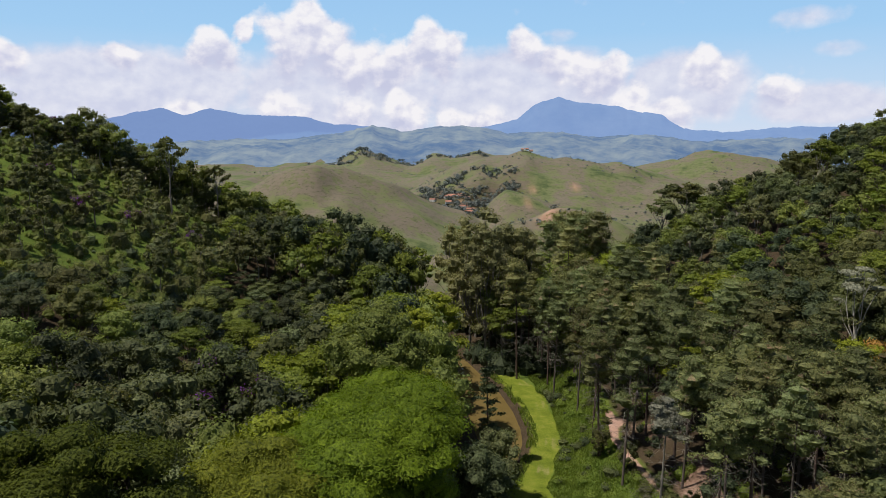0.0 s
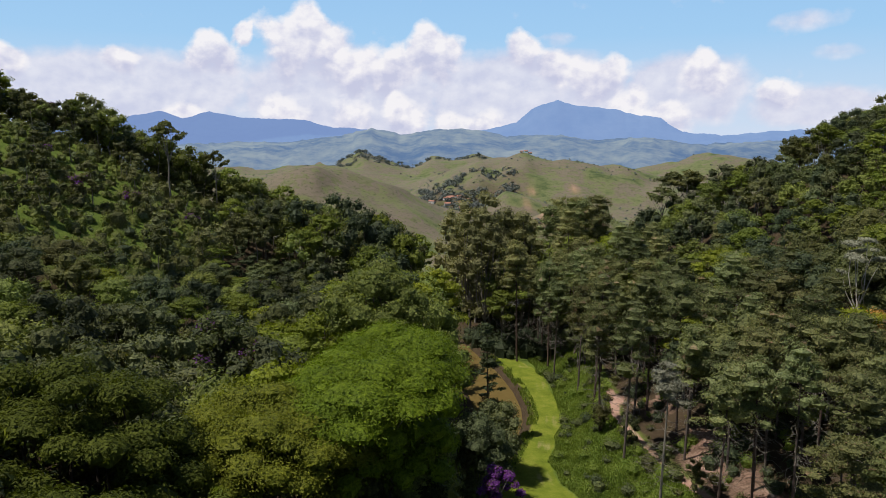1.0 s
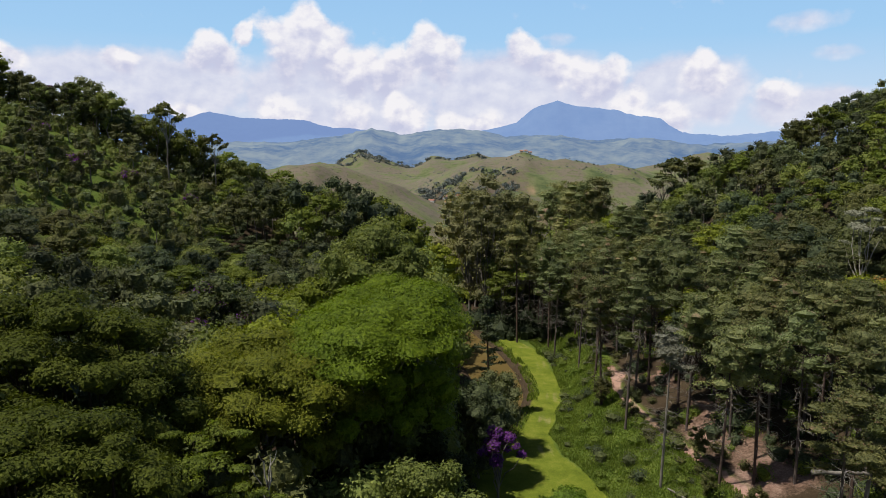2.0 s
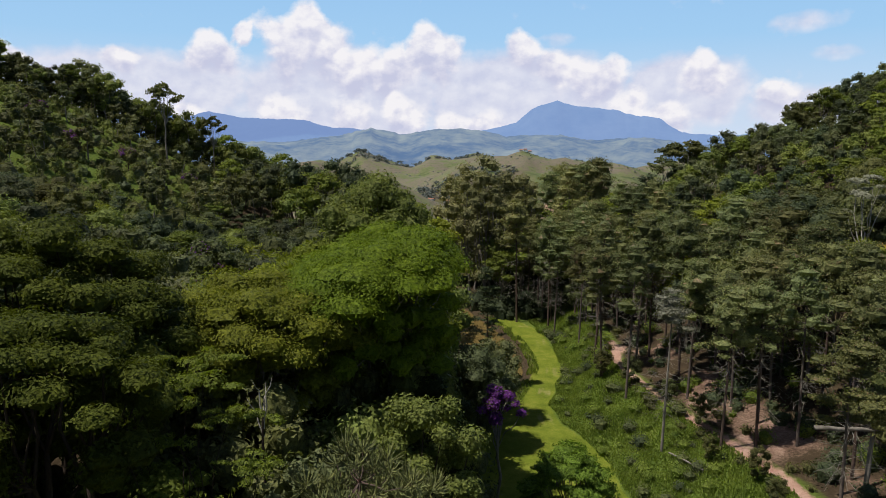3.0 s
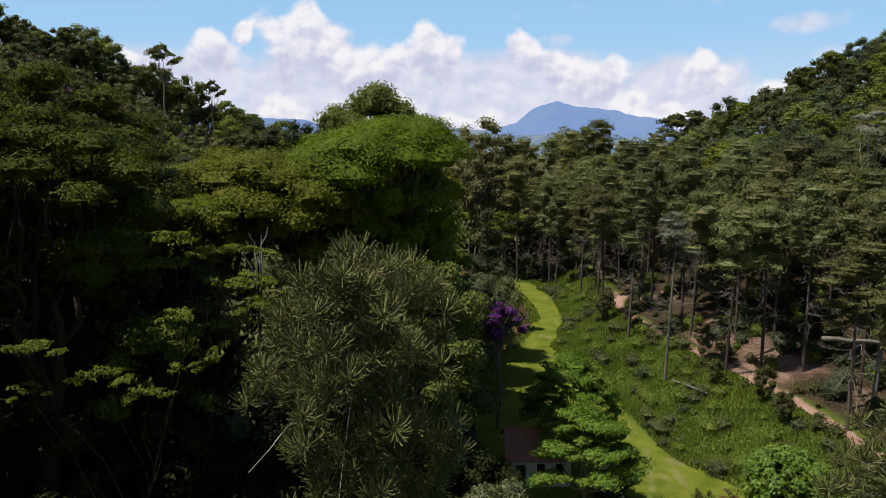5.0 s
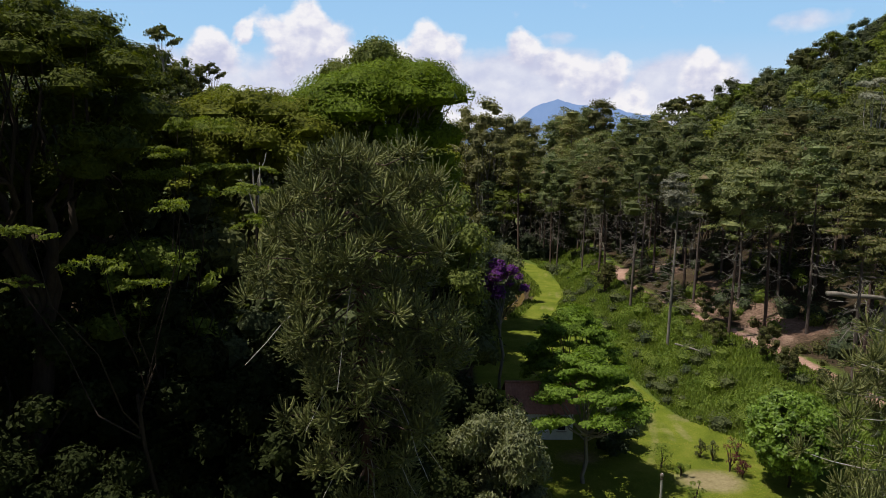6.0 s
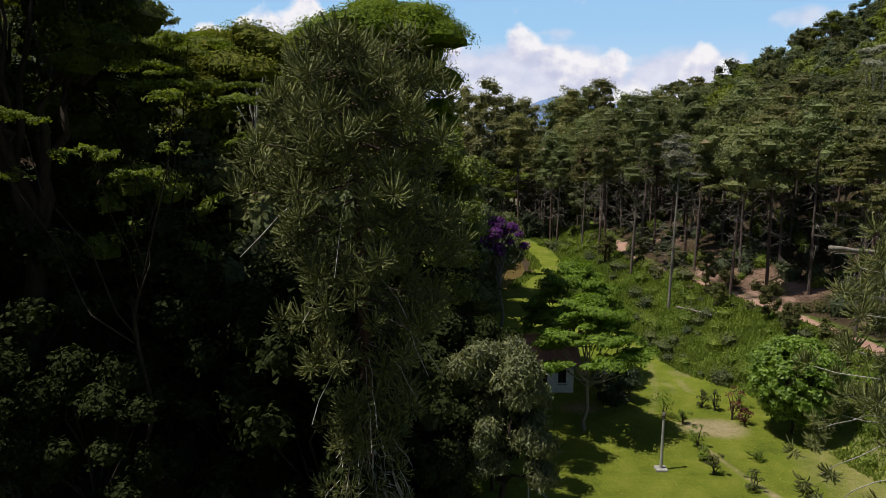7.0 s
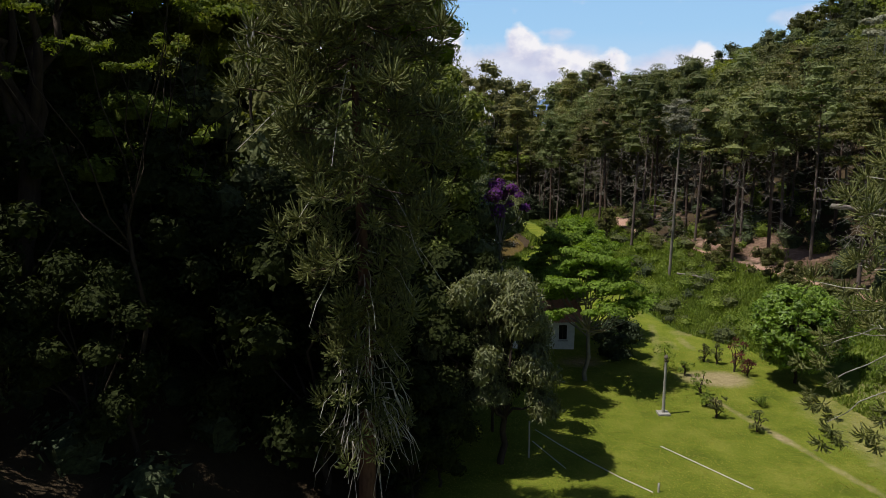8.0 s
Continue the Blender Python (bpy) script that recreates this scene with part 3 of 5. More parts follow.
def leaf_blades(at, normals, length, width, rng, along=None):
    """One pointed, tilted leaf or spray per place: three corners each."""
    n = len(at)
    up = unit(normals)
    t = along if along is not None else rng.normal(size=(n, 3))
    t = unit(t - up * (t * up).sum(-1, keepdims=True))
    s = np.cross(up, t)
    k = (length * rng.uniform(0.65, 1.35, n))[:, None]
    w = (width * rng.uniform(0.65, 1.35, n))[:, None]
    skew = rng.uniform(-0.25, 0.25, (n, 1))
    q = np.stack([at - t * k * 0.45 - s * w * (0.5 + skew), at - t * k * 0.45 + s * w * (0.5 - skew), at + t * k * 0.55 + s * w * skew - up * k * 0.15], 1)
    return q.reshape(-1, 3)


def leaf_mesh(name, corners, material):
    return mesh_of(name, corners, np.arange(len(corners)).reshape(-1, 3), material)


def tubes(lines, sides=6):
    """Tapered tubes along broken lines of (x, y, z, radius): corners and faces."""
    verts, faces, base = [], [], 0
    ang = np.arange(sides) * 2 * math.pi / sides
    for line in lines:
        p = np.asarray(line, float)
        way = unit(np.gradient(p[:, :3], axis=0))
        ref = np.where(np.abs(way[:, 2:3]) > 0.9, [[1.0, 0, 0]], [[0, 0, 1.0]])
        a = unit(np.cross(way, ref))
        b = np.cross(way, a)
        ring = p[:, None, :3] + p[:, None, 3:4] * (a[:, None] * np.cos(ang)[None, :, None] + b[:, None] * np.sin(ang)[None, :, None])
        verts.append(ring.reshape(-1, 3))
        faces.append(grid_faces(len(p), sides, True) + base)
        base += len(p) * sides
    return np.concatenate(verts), np.concatenate(faces)


def tube_mesh(name, lines, material, sides=6):
    v, f = tubes(lines, sides)
    return mesh_of(name, v, f, material, True)


def bent(a, b, ra, rb, rng, steps=5, sag=0.0, wobble=0.06):
    """A bent limb from a to b, as rows of x, y, z, radius."""
    a, b = np.asarray(a, float), np.asarray(b, float)
    t = np.linspace(0, 1, steps)[:, None]
    p = a + (b - a) * t
    p = p + rng.normal(size=(steps, 3)) * wobble * np.linalg.norm(b - a) * np.sin(t * math.pi)
    p[:, 2] += (-sag * np.sin(t * math.pi))[:, 0] * np.linalg.norm(b - a)
    return np.concatenate([p, ra + (rb - ra) * t], 1)


def thing(name, label, category, group="", at=None):
    ob = new(name)
    ob.empty_display_size = 0.3
    if at is not None:
        ob.matrix_basis = at
    return tagged(ob, label, category, group)


def piece(name, mesh, parent, label=""):
    ob = new(name, mesh)
    ob.parent = parent
    return tagged(ob, label)


def core_facets(centre, radius, flat, rng, around, rings):
    """The dense inner foliage of a clump: an uneven cap of leafy facets."""
    a = np.linspace(0, 2 * math.pi, around + 1)[:-1] + rng.uniform(0, 6)
    e = np.linspace(-0.8, math.pi / 2, rings + 1)
    r = radius * rng.uniform(0.5, 0.9, (rings + 1, around))
    r[-1] = r[-1, 0]
    p = np.stack([r * np.cos(e)[:, None] * np.cos(a), r * np.cos(e)[:, None] * np.sin(a), r * flat * np.sin(e)[:, None]], -1).reshape(-1, 3) + np.asarray(centre)
    f = grid_faces(rings + 1, around, True)
    return np.concatenate([p[f[:, [0, 1, 2]]].reshape(-1, 3), p[f[:-around][:, [0, 2, 3]]].reshape(-1, 3)])


def clump(centre, radius, n, rng, flat=0.7, upward=0.35, size=0.5, wide=0.6, droop=0.0, spread=0.35, core=(7, 3), tilt=0.0):
    """Leaves over the upper part of a rounded clump."""
    d = unit(rng.normal(size=(n, 3)) + np.array([0, 0, upward]))
    d[:, 2] = np.where(d[:, 2] < -0.5, -d[:, 2], d[:, 2])
    rad = radius * (0.78 + 0.42 * rng.uniform(0, 1, n) ** 1.7)[:, None]
    shape = d * rad * np.array([1, 1, flat])
    shape[:, 2] += (shape[:, :2] * rng.normal(size=2) * tilt).sum(-1)
    at = np.asarray(centre) + shape
    normal = d * np.array([1, 1, 1.2]) + rng.normal(size=(n, 3)) * spread + np.array([0, 0, 0.25])
    along = d * np.array([0.4, 0.4, 0.1]) + rng.normal(size=(n, 3)) - np.array([0, 0, droop * 1.6])
    blades = leaf_blades(at, normal, size, size * wide, rng, along)
    return np.concatenate([core_facets(centre, radius, flat, rng, *core), blades]) if core else blades


def crown_points(n, r, low, high, rng, dome=1.0):
    """Places for clumps over a dome, the upper ones nearer the stem."""
    k = np.arange(n) + 0.5
    f = k / n
    ang = k * 2.39996 + rng.uniform(0, 6)
    rad = np.sqrt(f) * r * rng.uniform(0.85, 1.1, n)
    z = high - (high - low) * f ** dome * rng.uniform(0.8, 1.15, n)
    return np.stack([rad * np.cos(ang), rad * np.sin(ang), z], -1)


def broadleaf(seed, height, radius, leaves, size, material, bark, name="broadleaf_tree", label="", category="tree", clumps=13, depth=0.6, flat=0.85,
              lean=0.04, wide=0.85, uneven=0.22, droop=0.0, at=None, ball=0.42, spread=0.5, blossom=0, core=(7, 3), skirt=0.45, limbs=True):
    """A leafy tree: trunk, limbs and a crown of rounded clumps."""
    rng = np.random.default_rng(seed)
    low = height * (1 - depth)
    k = (np.arange(clumps) + 0.5) / clumps
    turn, rise = np.arange(clumps) * 2.39996 + rng.uniform(0, 6), np.arcsin(1 - k * (1 + skirt))
    half, wide_at = (height - low) / 2 - radius * ball * flat * 0.6, radius * (1 - ball * 0.62)
    top = np.stack([np.cos(rise) * np.cos(turn) * wide_at, np.cos(rise) * np.sin(turn) * wide_at, (height + low) / 2 + np.sin(rise) * half], -1)
    m = max(3, clumps // 3)
    ang = rng.uniform(0, 2 * math.pi, m)
    pts = np.concatenate([top, np.stack([np.cos(ang) * radius * 0.5, np.sin(ang) * radius * 0.5, rng.uniform(low, low + (height - low) * 0.4, m)], -1)])
    pts = pts + rng.normal(size=pts.shape) * radius * uneven * 0.4
    rads = radius * ball * rng.uniform(0.7, 1.2, len(pts))
    share = rads ** 2 / (rads ** 2).sum()
    quads = np.concatenate([clump(p, q, max(6, int(leaves * k)), rng, flat, 0.35, size, wide, droop, spread, core) for p, q, k in zip(pts, rads, share)])
    tree = thing(name, label, category, at=at)
    shift = rng.normal(size=2) * lean * height
    fork = np.array([shift[0] * 0.5, shift[1] * 0.5, max(low * 0.85, height * 0.15)])
    lines = [bent((0, 0, -0.6), fork, 0.012 * height + 0.04, 0.07 + 0.005 * height, rng, 5, 0, 0.03)]
    for p in pts[:: 2 if limbs else len(pts)]:
        lines.append(bent(fork * np.array([1, 1, rng.uniform(0.8, 1.0)]), p, 0.04 + 0.0035 * height, 0.025, rng, 4, -0.06))
    piece("trunk", tube_mesh("trunk", lines, bark, 5), tree)
    piece("crown", leaf_mesh("crown", quads, material), tree)
    if blossom:
        spots = rng.choice(len(top), min(blossom, len(top)), replace=False)
        some = np.concatenate([clump(top[k] + np.array([0, 0, 0.1]), rads[k] * 1.03, 60, rng, flat, 0.8, size * 0.8, 0.8, 0, 0.4, None) for k in spots])
        piece("blossom", leaf_mesh("blossom", some, LEAF_PURPLE), tree, "purple blossom")
    return tree


def clustered(seed, x, y, trunk_at, clusters, leaves, size, wide, material, bark, name, label, droop=0.9, spread=0.5):
    """A tree whose foliage hangs in separate rounded clusters; clusters: x, y, z and radius about its foot."""
    rng = np.random.default_rng(seed)
    tree = thing(name, label, "tree", at=pose(x, y, zat(x, y)))
    share = sum(c[3] ** 2 for c in clusters)
    quads = []
    for cx, cy, cz, r in clusters:
        n = int(leaves * r * r / share)
        for k in range(7):
            d = unit(rng.normal(size=3) + np.array([0, 0, 0.3]))
            quads.append(clump(np.array([cx, cy, cz]) + d * r * 0.55, r * rng.uniform(0.38, 0.60), n // 7, rng, 0.95, 0.3, size, wide, droop, spread, (5, 2)))
    piece("crown", leaf_mesh("crown", np.concatenate(quads), material), tree)
    fork = np.array([*trunk_at, 2.6])
    lines = [bent((0, 0, -0.5), fork, 0.24, 0.17, rng, 5, 0, 0.04)]
    for cx, cy, cz, r in clusters:
        lines.append(bent(fork, (cx, cy, cz), 0.10, 0.03, rng, 5, -0.08))
    piece("trunk", tube_mesh("trunk", lines, bark, 6), tree)
    return tree


def umbrella(seed, height, radius, plates, leaves, size, material, bark, name="umbrella_tree", label="", category="tree", low=0.55, plate=0.30, dome=1.3,
             at=None, flat=0.30, droop=0.25, wide=0.8, ragged=0.0, spread=0.45, core=(6, 2)):
    """A spreading tree with foliage in shallow layered plates."""
    rng = np.random.default_rng(seed)
    pts = crown_points(plates, radius * (1 - plate * 0.6), height * low, height - 0.4, rng, dome)
    pts[:, 2] -= rng.uniform(0, ragged, plates) * height * (1 - low)
    rads = radius * plate * rng.uniform(0.55, 1.4, plates)
    share = rads ** 2 / (rads ** 2).sum()
    quads = np.concatenate([clump(p, q, max(8, int(leaves * k)), rng, flat, 0.9, size, wide, droop, spread, core, 0.22) for p, q, k in zip(pts, rads, share)])
    tree = thing(name, label, category, at=at)
    fork = np.array([0, 0, height * low * 0.72])
    lines = [bent((0, 0, -0.6), fork, 0.014 * height + 0.05, 0.10 + 0.004 * height, rng, 5, 0, 0.03)]
    for p in pts[:: 2 if plates > 16 else 1]:
        lines.append(bent(fork * np.array([1, 1, rng.uniform(0.8, 1.0)]), p - np.array([0, 0, 0.1]), 0.05 + 0.003 * height, 0.02, rng, 4, 0.12))
    piece("trunk", tube_mesh("trunk", lines, bark, 5), tree)
    piece("crown", leaf_mesh("crown", quads, material), tree)
    return tree


def rain_tree(seed, x, y, top, rx, ry, leaves, size, material, bark, label, name="dome_tree", n=84, lobe=(1.7, 2.5), drop=3.6, slope=1.9, rough=0.30, fringe=26, deep=(6.0, 10.5), flat=0.46):
    """A huge spreading tree: a shallow dome of overlapping feathery lobes, lower to one side, on long forked limbs."""
    rng = np.random.default_rng(seed)
    tree = thing(name, label, "tree", at=pose(x, y, zat(x, y)))
    top = top - zat(x, y)
    k = np.arange(n) + 0.5
    f, ang = k / n, k * 2.39996
    rad = np.sqrt(f) * rng.uniform(0.92, 1.06, n)
    px, py = rad * np.cos(ang) * rx, rad * np.sin(ang) * ry
    sink = drop * f ** 1.9 + slope * np.clip(0.55 - px / rx, 0, 1.55) + rough * rng.normal(size=n)
    lobes = np.stack([px, py, top - 1.0 - sink], -1)
    size_of = rng.uniform(*lobe, n)
    share = size_of ** 2 / (size_of ** 2).sum()
    quads = [clump(p, r, int(leaves * 0.86 * w), rng, flat, 0.9, size, 0.6, 0.0, 0.30, (8, 3), 0.08) for p, r, w in zip(lobes, size_of, share)]
    # the lower fringe of the crown, over the side towards the path
    low = []
    for j in range(fringe):
        a = rng.uniform(-2.1, 1.2)
        q = rng.uniform(0.45, 0.92)
        low.append((math.cos(a) * q * rx, math.sin(a) * q * ry, top - rng.uniform(*deep), rng.uniform(1.1, 1.9)))
    quads += [clump(p[:3], p[3], int(leaves * 0.18 / fringe), rng, 0.7, 0.4, size * 1.2, 0.6, 0.5, 0.5, (6, 3)) for p in low]
    fork = np.array([0.3, 0.4, top * 0.42])
    lines = [bent((0, 0, -0.6), fork, 0.62, 0.42, rng, 6, 0, 0.03)]
    mains = [fork + np.array([math.cos(a) * rx * 0.42, math.sin(a) * ry * 0.42, top * 0.28]) for a in np.arange(7) * 0.9 + 0.3]
    lines += [bent(fork, m, 0.26, 0.12, rng, 6, -0.08, 0.05) for m in mains]
    for p in [*lobes[::2], *[np.array(q[:3]) for q in low]]:
        near = min(mains, key=lambda m: np.linalg.norm(m - p))
        lines.append(bent(near, p - np.array([0, 0, 0.2]), 0.10, 0.03, rng, 4, 0.05))
    piece("trunk", tube_mesh("trunk", lines, bark, 6), tree)
    piece("crown", leaf_mesh("crown", np.concatenate(quads), material), tree)
    return tree


def plated(seed, x, y, plates, leaves, size, material, bark, label):
    """A slim tree whose few flat sprays of leaves stand apart; plates: place and radius in the world."""
    rng = np.random.default_rng(seed)
    base = np.array([x, y, zat(x, y)])
    tree = thing("umbrella_tree", label, "tree", at=pose(*base))
    share = sum(p[3] ** 2 for p in plates)
    quads, lines = [], []
    fork = np.array([0.2, -0.3, 11.5])
    lines.append(bent((0, 0, -0.5), fork, 0.14, 0.08, rng, 6, 0, 0.03))
    for *c, r in plates:
        c = np.array(c) - base
        for j in range(7):
            shift = np.array([rng.normal() * r * 0.6, rng.normal() * r * 0.5, rng.normal() * 0.10 - 0.12 * j / 7])
            quads.append(clump(c + shift, r * rng.uniform(0.30, 0.48), int(leaves * r * r / share / 7), rng, 0.25, 0.8, size, 0.5, 0.3, 0.4, None, 0.2))
        lines.append(bent(fork * np.array([1, 1, rng.uniform(0.75, 1.0)]), c - np.array([0, 0, 0.15]), 0.045, 0.016, rng, 5, 0.10))
    piece("trunk", tube_mesh("trunk", lines, bark, 5), tree)
    piece("crown", leaf_mesh("crown", np.concatenate(quads), material), tree)
    return tree


def pine(seed, height, radius, pads, leaves, size, material, bark, dead=14, low=0.55, at=None, label="tall pine with layered olive-green foliage and a bare trunk", thin=0.16, taper=0.55):
    """A straight pine: bare stem, dead lower boughs, foliage in flat pads."""
    rng = np.random.default_rng(seed)
    quads, lines, dry = [], [], []
    lean = rng.normal(size=2) * 0.02 * height
    stem = lambda z: np.array([lean[0] * z / height, lean[1] * z / height, z])
    lines.append(np.array([[*stem(z), r] for z, r in ((-0.6, 0.20), (height * 0.3, 0.165), (height * 0.6, 0.12), (height * 0.85, 0.07), (height - 0.3, 0.03))]))
    per = leaves // pads
    for k in range(pads):
        f = (k + 0.5) / pads
        z = height * (low + (0.99 - low) * f ** 0.75)
        ang = k * 2.39996 + rng.uniform(-0.9, 0.9)
        reach = radius * min(1.0, 1.2 * (1 - f) ** taper + 0.08) * rng.uniform(0.35, 1.0) * (1 + 0.22 * math.sin(ang * 2 + seed) + 0.15 * math.sin(ang + z * 0.9))
        out = np.array([math.cos(ang), math.sin(ang), 0])
        end = stem(z) + out * reach + np.array([0, 0, rng.uniform(-0.7, 0.7)])
        if k % 2 == 0:
            lines.append(bent(stem(z - 0.5), end, 0.05, 0.02, rng, 3, 0.06))
        wide = radius * rng.uniform(0.24, 0.48)
        centre = end - out * wide * 0.4
        for j in range(2):
            spot = centre + np.array([rng.normal() * wide * 0.55, rng.normal() * wide * 0.55, rng.normal() * 0.45]) * j
            quads.append(clump(spot, wide * (1 - 0.3 * j), int(per * 0.6 * (wide / radius / 0.33) ** 2), rng, thin * rng.uniform(0.7, 1.7), 0.7, size, 0.5, 0.1, 0.85, (6, 2) if j == 0 else None, 0.15))
    for k in range(dead):
        z = height * rng.uniform(0.22, low + 0.1)
        ang = rng.uniform(0, 2 * math.pi)
        reach = rng.uniform(0.8, 2.4) + 2.0 * rng.uniform() ** 3
        end = stem(z) + np.array([math.cos(ang) * reach, math.sin(ang) * reach, rng.uniform(-1.3, 0.7)])
        dry.append(bent(stem(z), end, rng.uniform(0.022, 0.042), 0.012, rng, 4, rng.uniform(-0.14, 0.18), 0.11))
        dry.append(bent((stem(z) + end) / 2, end + rng.normal(size=3) * 0.5, 0.02, 0.01, rng, 3, 0.0, 0.1))
    tree = thing("pine_tree", label, "tree", at=at)
    piece("trunk", tube_mesh("trunk", lines, bark, 5), tree)
    if dry:
        tagged(piece("deadwood", tube_mesh("deadwood", dry, BARK_GREY, 3), tree, "bare grey dead boughs"), kind="stuff")
    piece("crown", leaf_mesh("crown", np.concatenate(quads), material), tree)
    return tree


def stand(tree, x, y, turn=0.0, size=1.0, tall=1.0, sink=0.0):
    """A copy of a tree at x, y on the ground."""
    return copy_thing(tree, pose(x, y, zat(x, y) - sink, 0, 0, turn) @ Matrix.Diagonal((size, size, size * tall, 1)))


def settle(tree, x, y, turn=0.0, size=1.0, tall=1.0):
    tree.matrix_basis = pose(x, y, zat(x, y), 0, 0, turn) @ Matrix.Diagonal((size, size, size * tall, 1))
    return tree

# ---- single large trees ----
def araucaria(x, y, height, start, reaches, gap, around, label, seed, wood, sprouts=0, lopsided=0.0, hanging=()):
    """A conifer with drooping boughs that end in tufts of prickly ropes. reaches: pairs of height and length of bough."""
    rng = np.random.default_rng(seed)
    tree = thing("araucaria_tree", label, "tree", at=pose(x, y, zat(x, y)))
    stem = lambda z: np.array([0.15 * math.sin(z * 0.2), 0.12 * math.cos(z * 0.17), z])
    trunk = np.array([[*stem(z), r] for z, r in zip(np.linspace(-0.6, height - 0.4, 12), np.linspace(0.42, 0.07, 12))])
    boughs, ropes, needles = [], [], []
    reach_at = lambda z: float(table(z, reaches))

    def tuft(c, out, n, size, wide=105):
        """A rosette: prickly ropes that fan out from the bough's end and curl up at their tips."""
        side = unit(np.cross(out, rng.normal(size=3)))
        other = np.cross(out, side)
        for k in range(n):
            open_by, round_by = math.radians(wide) * math.sqrt((k + 0.5) / n), k * 2.39996
            d = out * math.cos(open_by) + (side * math.cos(round_by) + other * math.sin(round_by)) * math.sin(open_by)
            d = unit(d + rng.normal(size=3) * 0.22)
            ln = size * rng.uniform(0.75, 1.15)
            a = c + d * 0.10
            b = c + d * ln + np.array([0, 0, 0.20 * ln])
            mid = a + (b - a) * 0.55 - np.array([0, 0, 0.14 * ln])
            ropes.append(np.array([[*a, 0.014], [*mid, 0.032], [*b, 0.022]]))
            m = 3
            t = rng.uniform(0.25, 1.0, m)[:, None]
            p = a + (b - a) * t - np.array([0, 0, 0.07 * ln]) * np.sin(t * math.pi)
            w = unit(np.cross(unit(b - a)[None], rng.normal(size=(m, 3))))
            along = unit(b - a)[None] * 0.8 + w
            needles.append((p + along * 0.045, np.cross(along, rng.normal(size=(m, 3))), along))

    z = start
    while z < height - 0.2:
        f = (z - start) / (height - start)
        for k in range(around + (3 if f > 0.6 else 0)):
            ang = rng.uniform(0, 2 * math.pi)
            reach = reach_at(z) * rng.uniform(0.6, 1.08) * (1 + lopsided * math.cos(ang))
            a = stem(z)
            out = np.array([math.cos(ang), math.sin(ang), 0])
            dip = -1.2 * (1 - f) + 0.1 * f
            end = a + out * reach + np.array([0, 0, dip + rng.uniform(-0.4, 0.4)])
            line = bent(a, end, 0.045, 0.018, rng, 5, 0.10, 0.03)
            boughs.append(line)
            face = unit(out * 0.8 + np.array([0, 0, 0.30 + 1.1 * f]))
            tuft(end, face, 36, 0.76)
            for s in range(2 if height < 22 else 3):
                t = rng.uniform(0.35, 0.9)
                base = a + (end - a) * t
                side = np.array([-out[1], out[0], 0]) * rng.choice([-1, 1]) * rng.uniform(0.35, 1.0)
                tip = base + side + np.array([0, 0, rng.uniform(-0.75, 0.25)])
                boughs.append(bent(base, tip, 0.015, 0.010, rng, 3, 0.1))
                tuft(tip, unit(face + side * 0.6 + np.array([0, 0, -0.30 * (1 - f)])), 20, 0.60)
        z += gap * (1 - 0.4 * f)
    for k in range(sprouts):
        a, ang = stem(rng.uniform(4.6, 10.5)), rng.uniform(2.4, 6.2)
        out = np.array([math.cos(ang), math.sin(ang), 0])
        end = a + out * rng.uniform(0.7, 2.0) + np.array([0, 0, rng.uniform(-0.8, 0.2)])
        boughs.append(bent(a, end, 0.03, 0.012, rng, 4, 0.08))
        tuft(end, unit(out * 0.6 + np.array([0, 0, 0.6])), 22, 0.6)
    for hx, hy, hz in hanging:
        end = np.array([hx - x, hy - y, hz - zat(x, y)])
        a = stem(end[2] + 1.3)
        boughs.append(bent(a, end, 0.05, 0.02, rng, 8, -0.10, 0.015))
        for j in range(5):
            tuft(end + np.array([rng.normal() * 0.4, rng.normal() * 0.4, 0.5 - 0.35 * j]), unit(np.array([end[0] * 0.3, end[1] * 0.3, -2.0])), 30, 0.55, 95)
    piece("trunk", tube_mesh("trunk", [trunk], BARK_RED, 10), tree)
    piece("branchwork", tube_mesh("branchwork", boughs, wood, 3), tree, "long drooping boughs")["kind"] = "stuff"
    piece("foliage", tube_mesh("foliage", ropes, LEAF_ARAUCARIA, 3), tree)
    p, n, w = (np.concatenate(c) for c in zip(*needles))
    piece("needles", leaf_mesh("needles", leaf_blades(p, n, 0.10, 0.045, rng, w), LEAF_ARAUCARIA), tree)
    # dead lower twigs, and long pale boughs that hang through the tufts
    dry = []
    for k in range(13):
        zz = rng.uniform(start, start + (height - start) * 0.72)
        ang = rng.normal() * 1.1 - 1.57
        r = reach_at(zz) * rng.uniform(0.85, 1.15)
        b = stem(zz) + np.array([math.cos(ang) * r, math.sin(ang) * r, -rng.uniform(1.5, 4.0)])
        dry.append(bent(stem(zz), b, 0.026, 0.012, rng, 7, -0.16, 0.02))
    for k in range(46):
        zz = rng.uniform(start * 0.55, start + 0.6)
        ang = rng.uniform(-3.0, 0.6)
        a = stem(zz)
        r = rng.uniform(0.6, 2.4)
        b = a + np.array([math.cos(ang) * r, math.sin(ang) * r, -rng.uniform(1.0, 3.4)])
        dry.append(bent(a, b, 0.034, 0.014, rng, 8, -0.18, 0.05))
        dry.append(bent((a + b) / 2, b + np.array([0, 0, -rng.uniform(0.5, 1.6)]), 0.02, 0.008, rng, 4, 0.0, 0.08))
    piece("deadwood", tube_mesh("deadwood", dry, BARK_PALE, 4), tree, "bare pale dead twigs")
    return tree


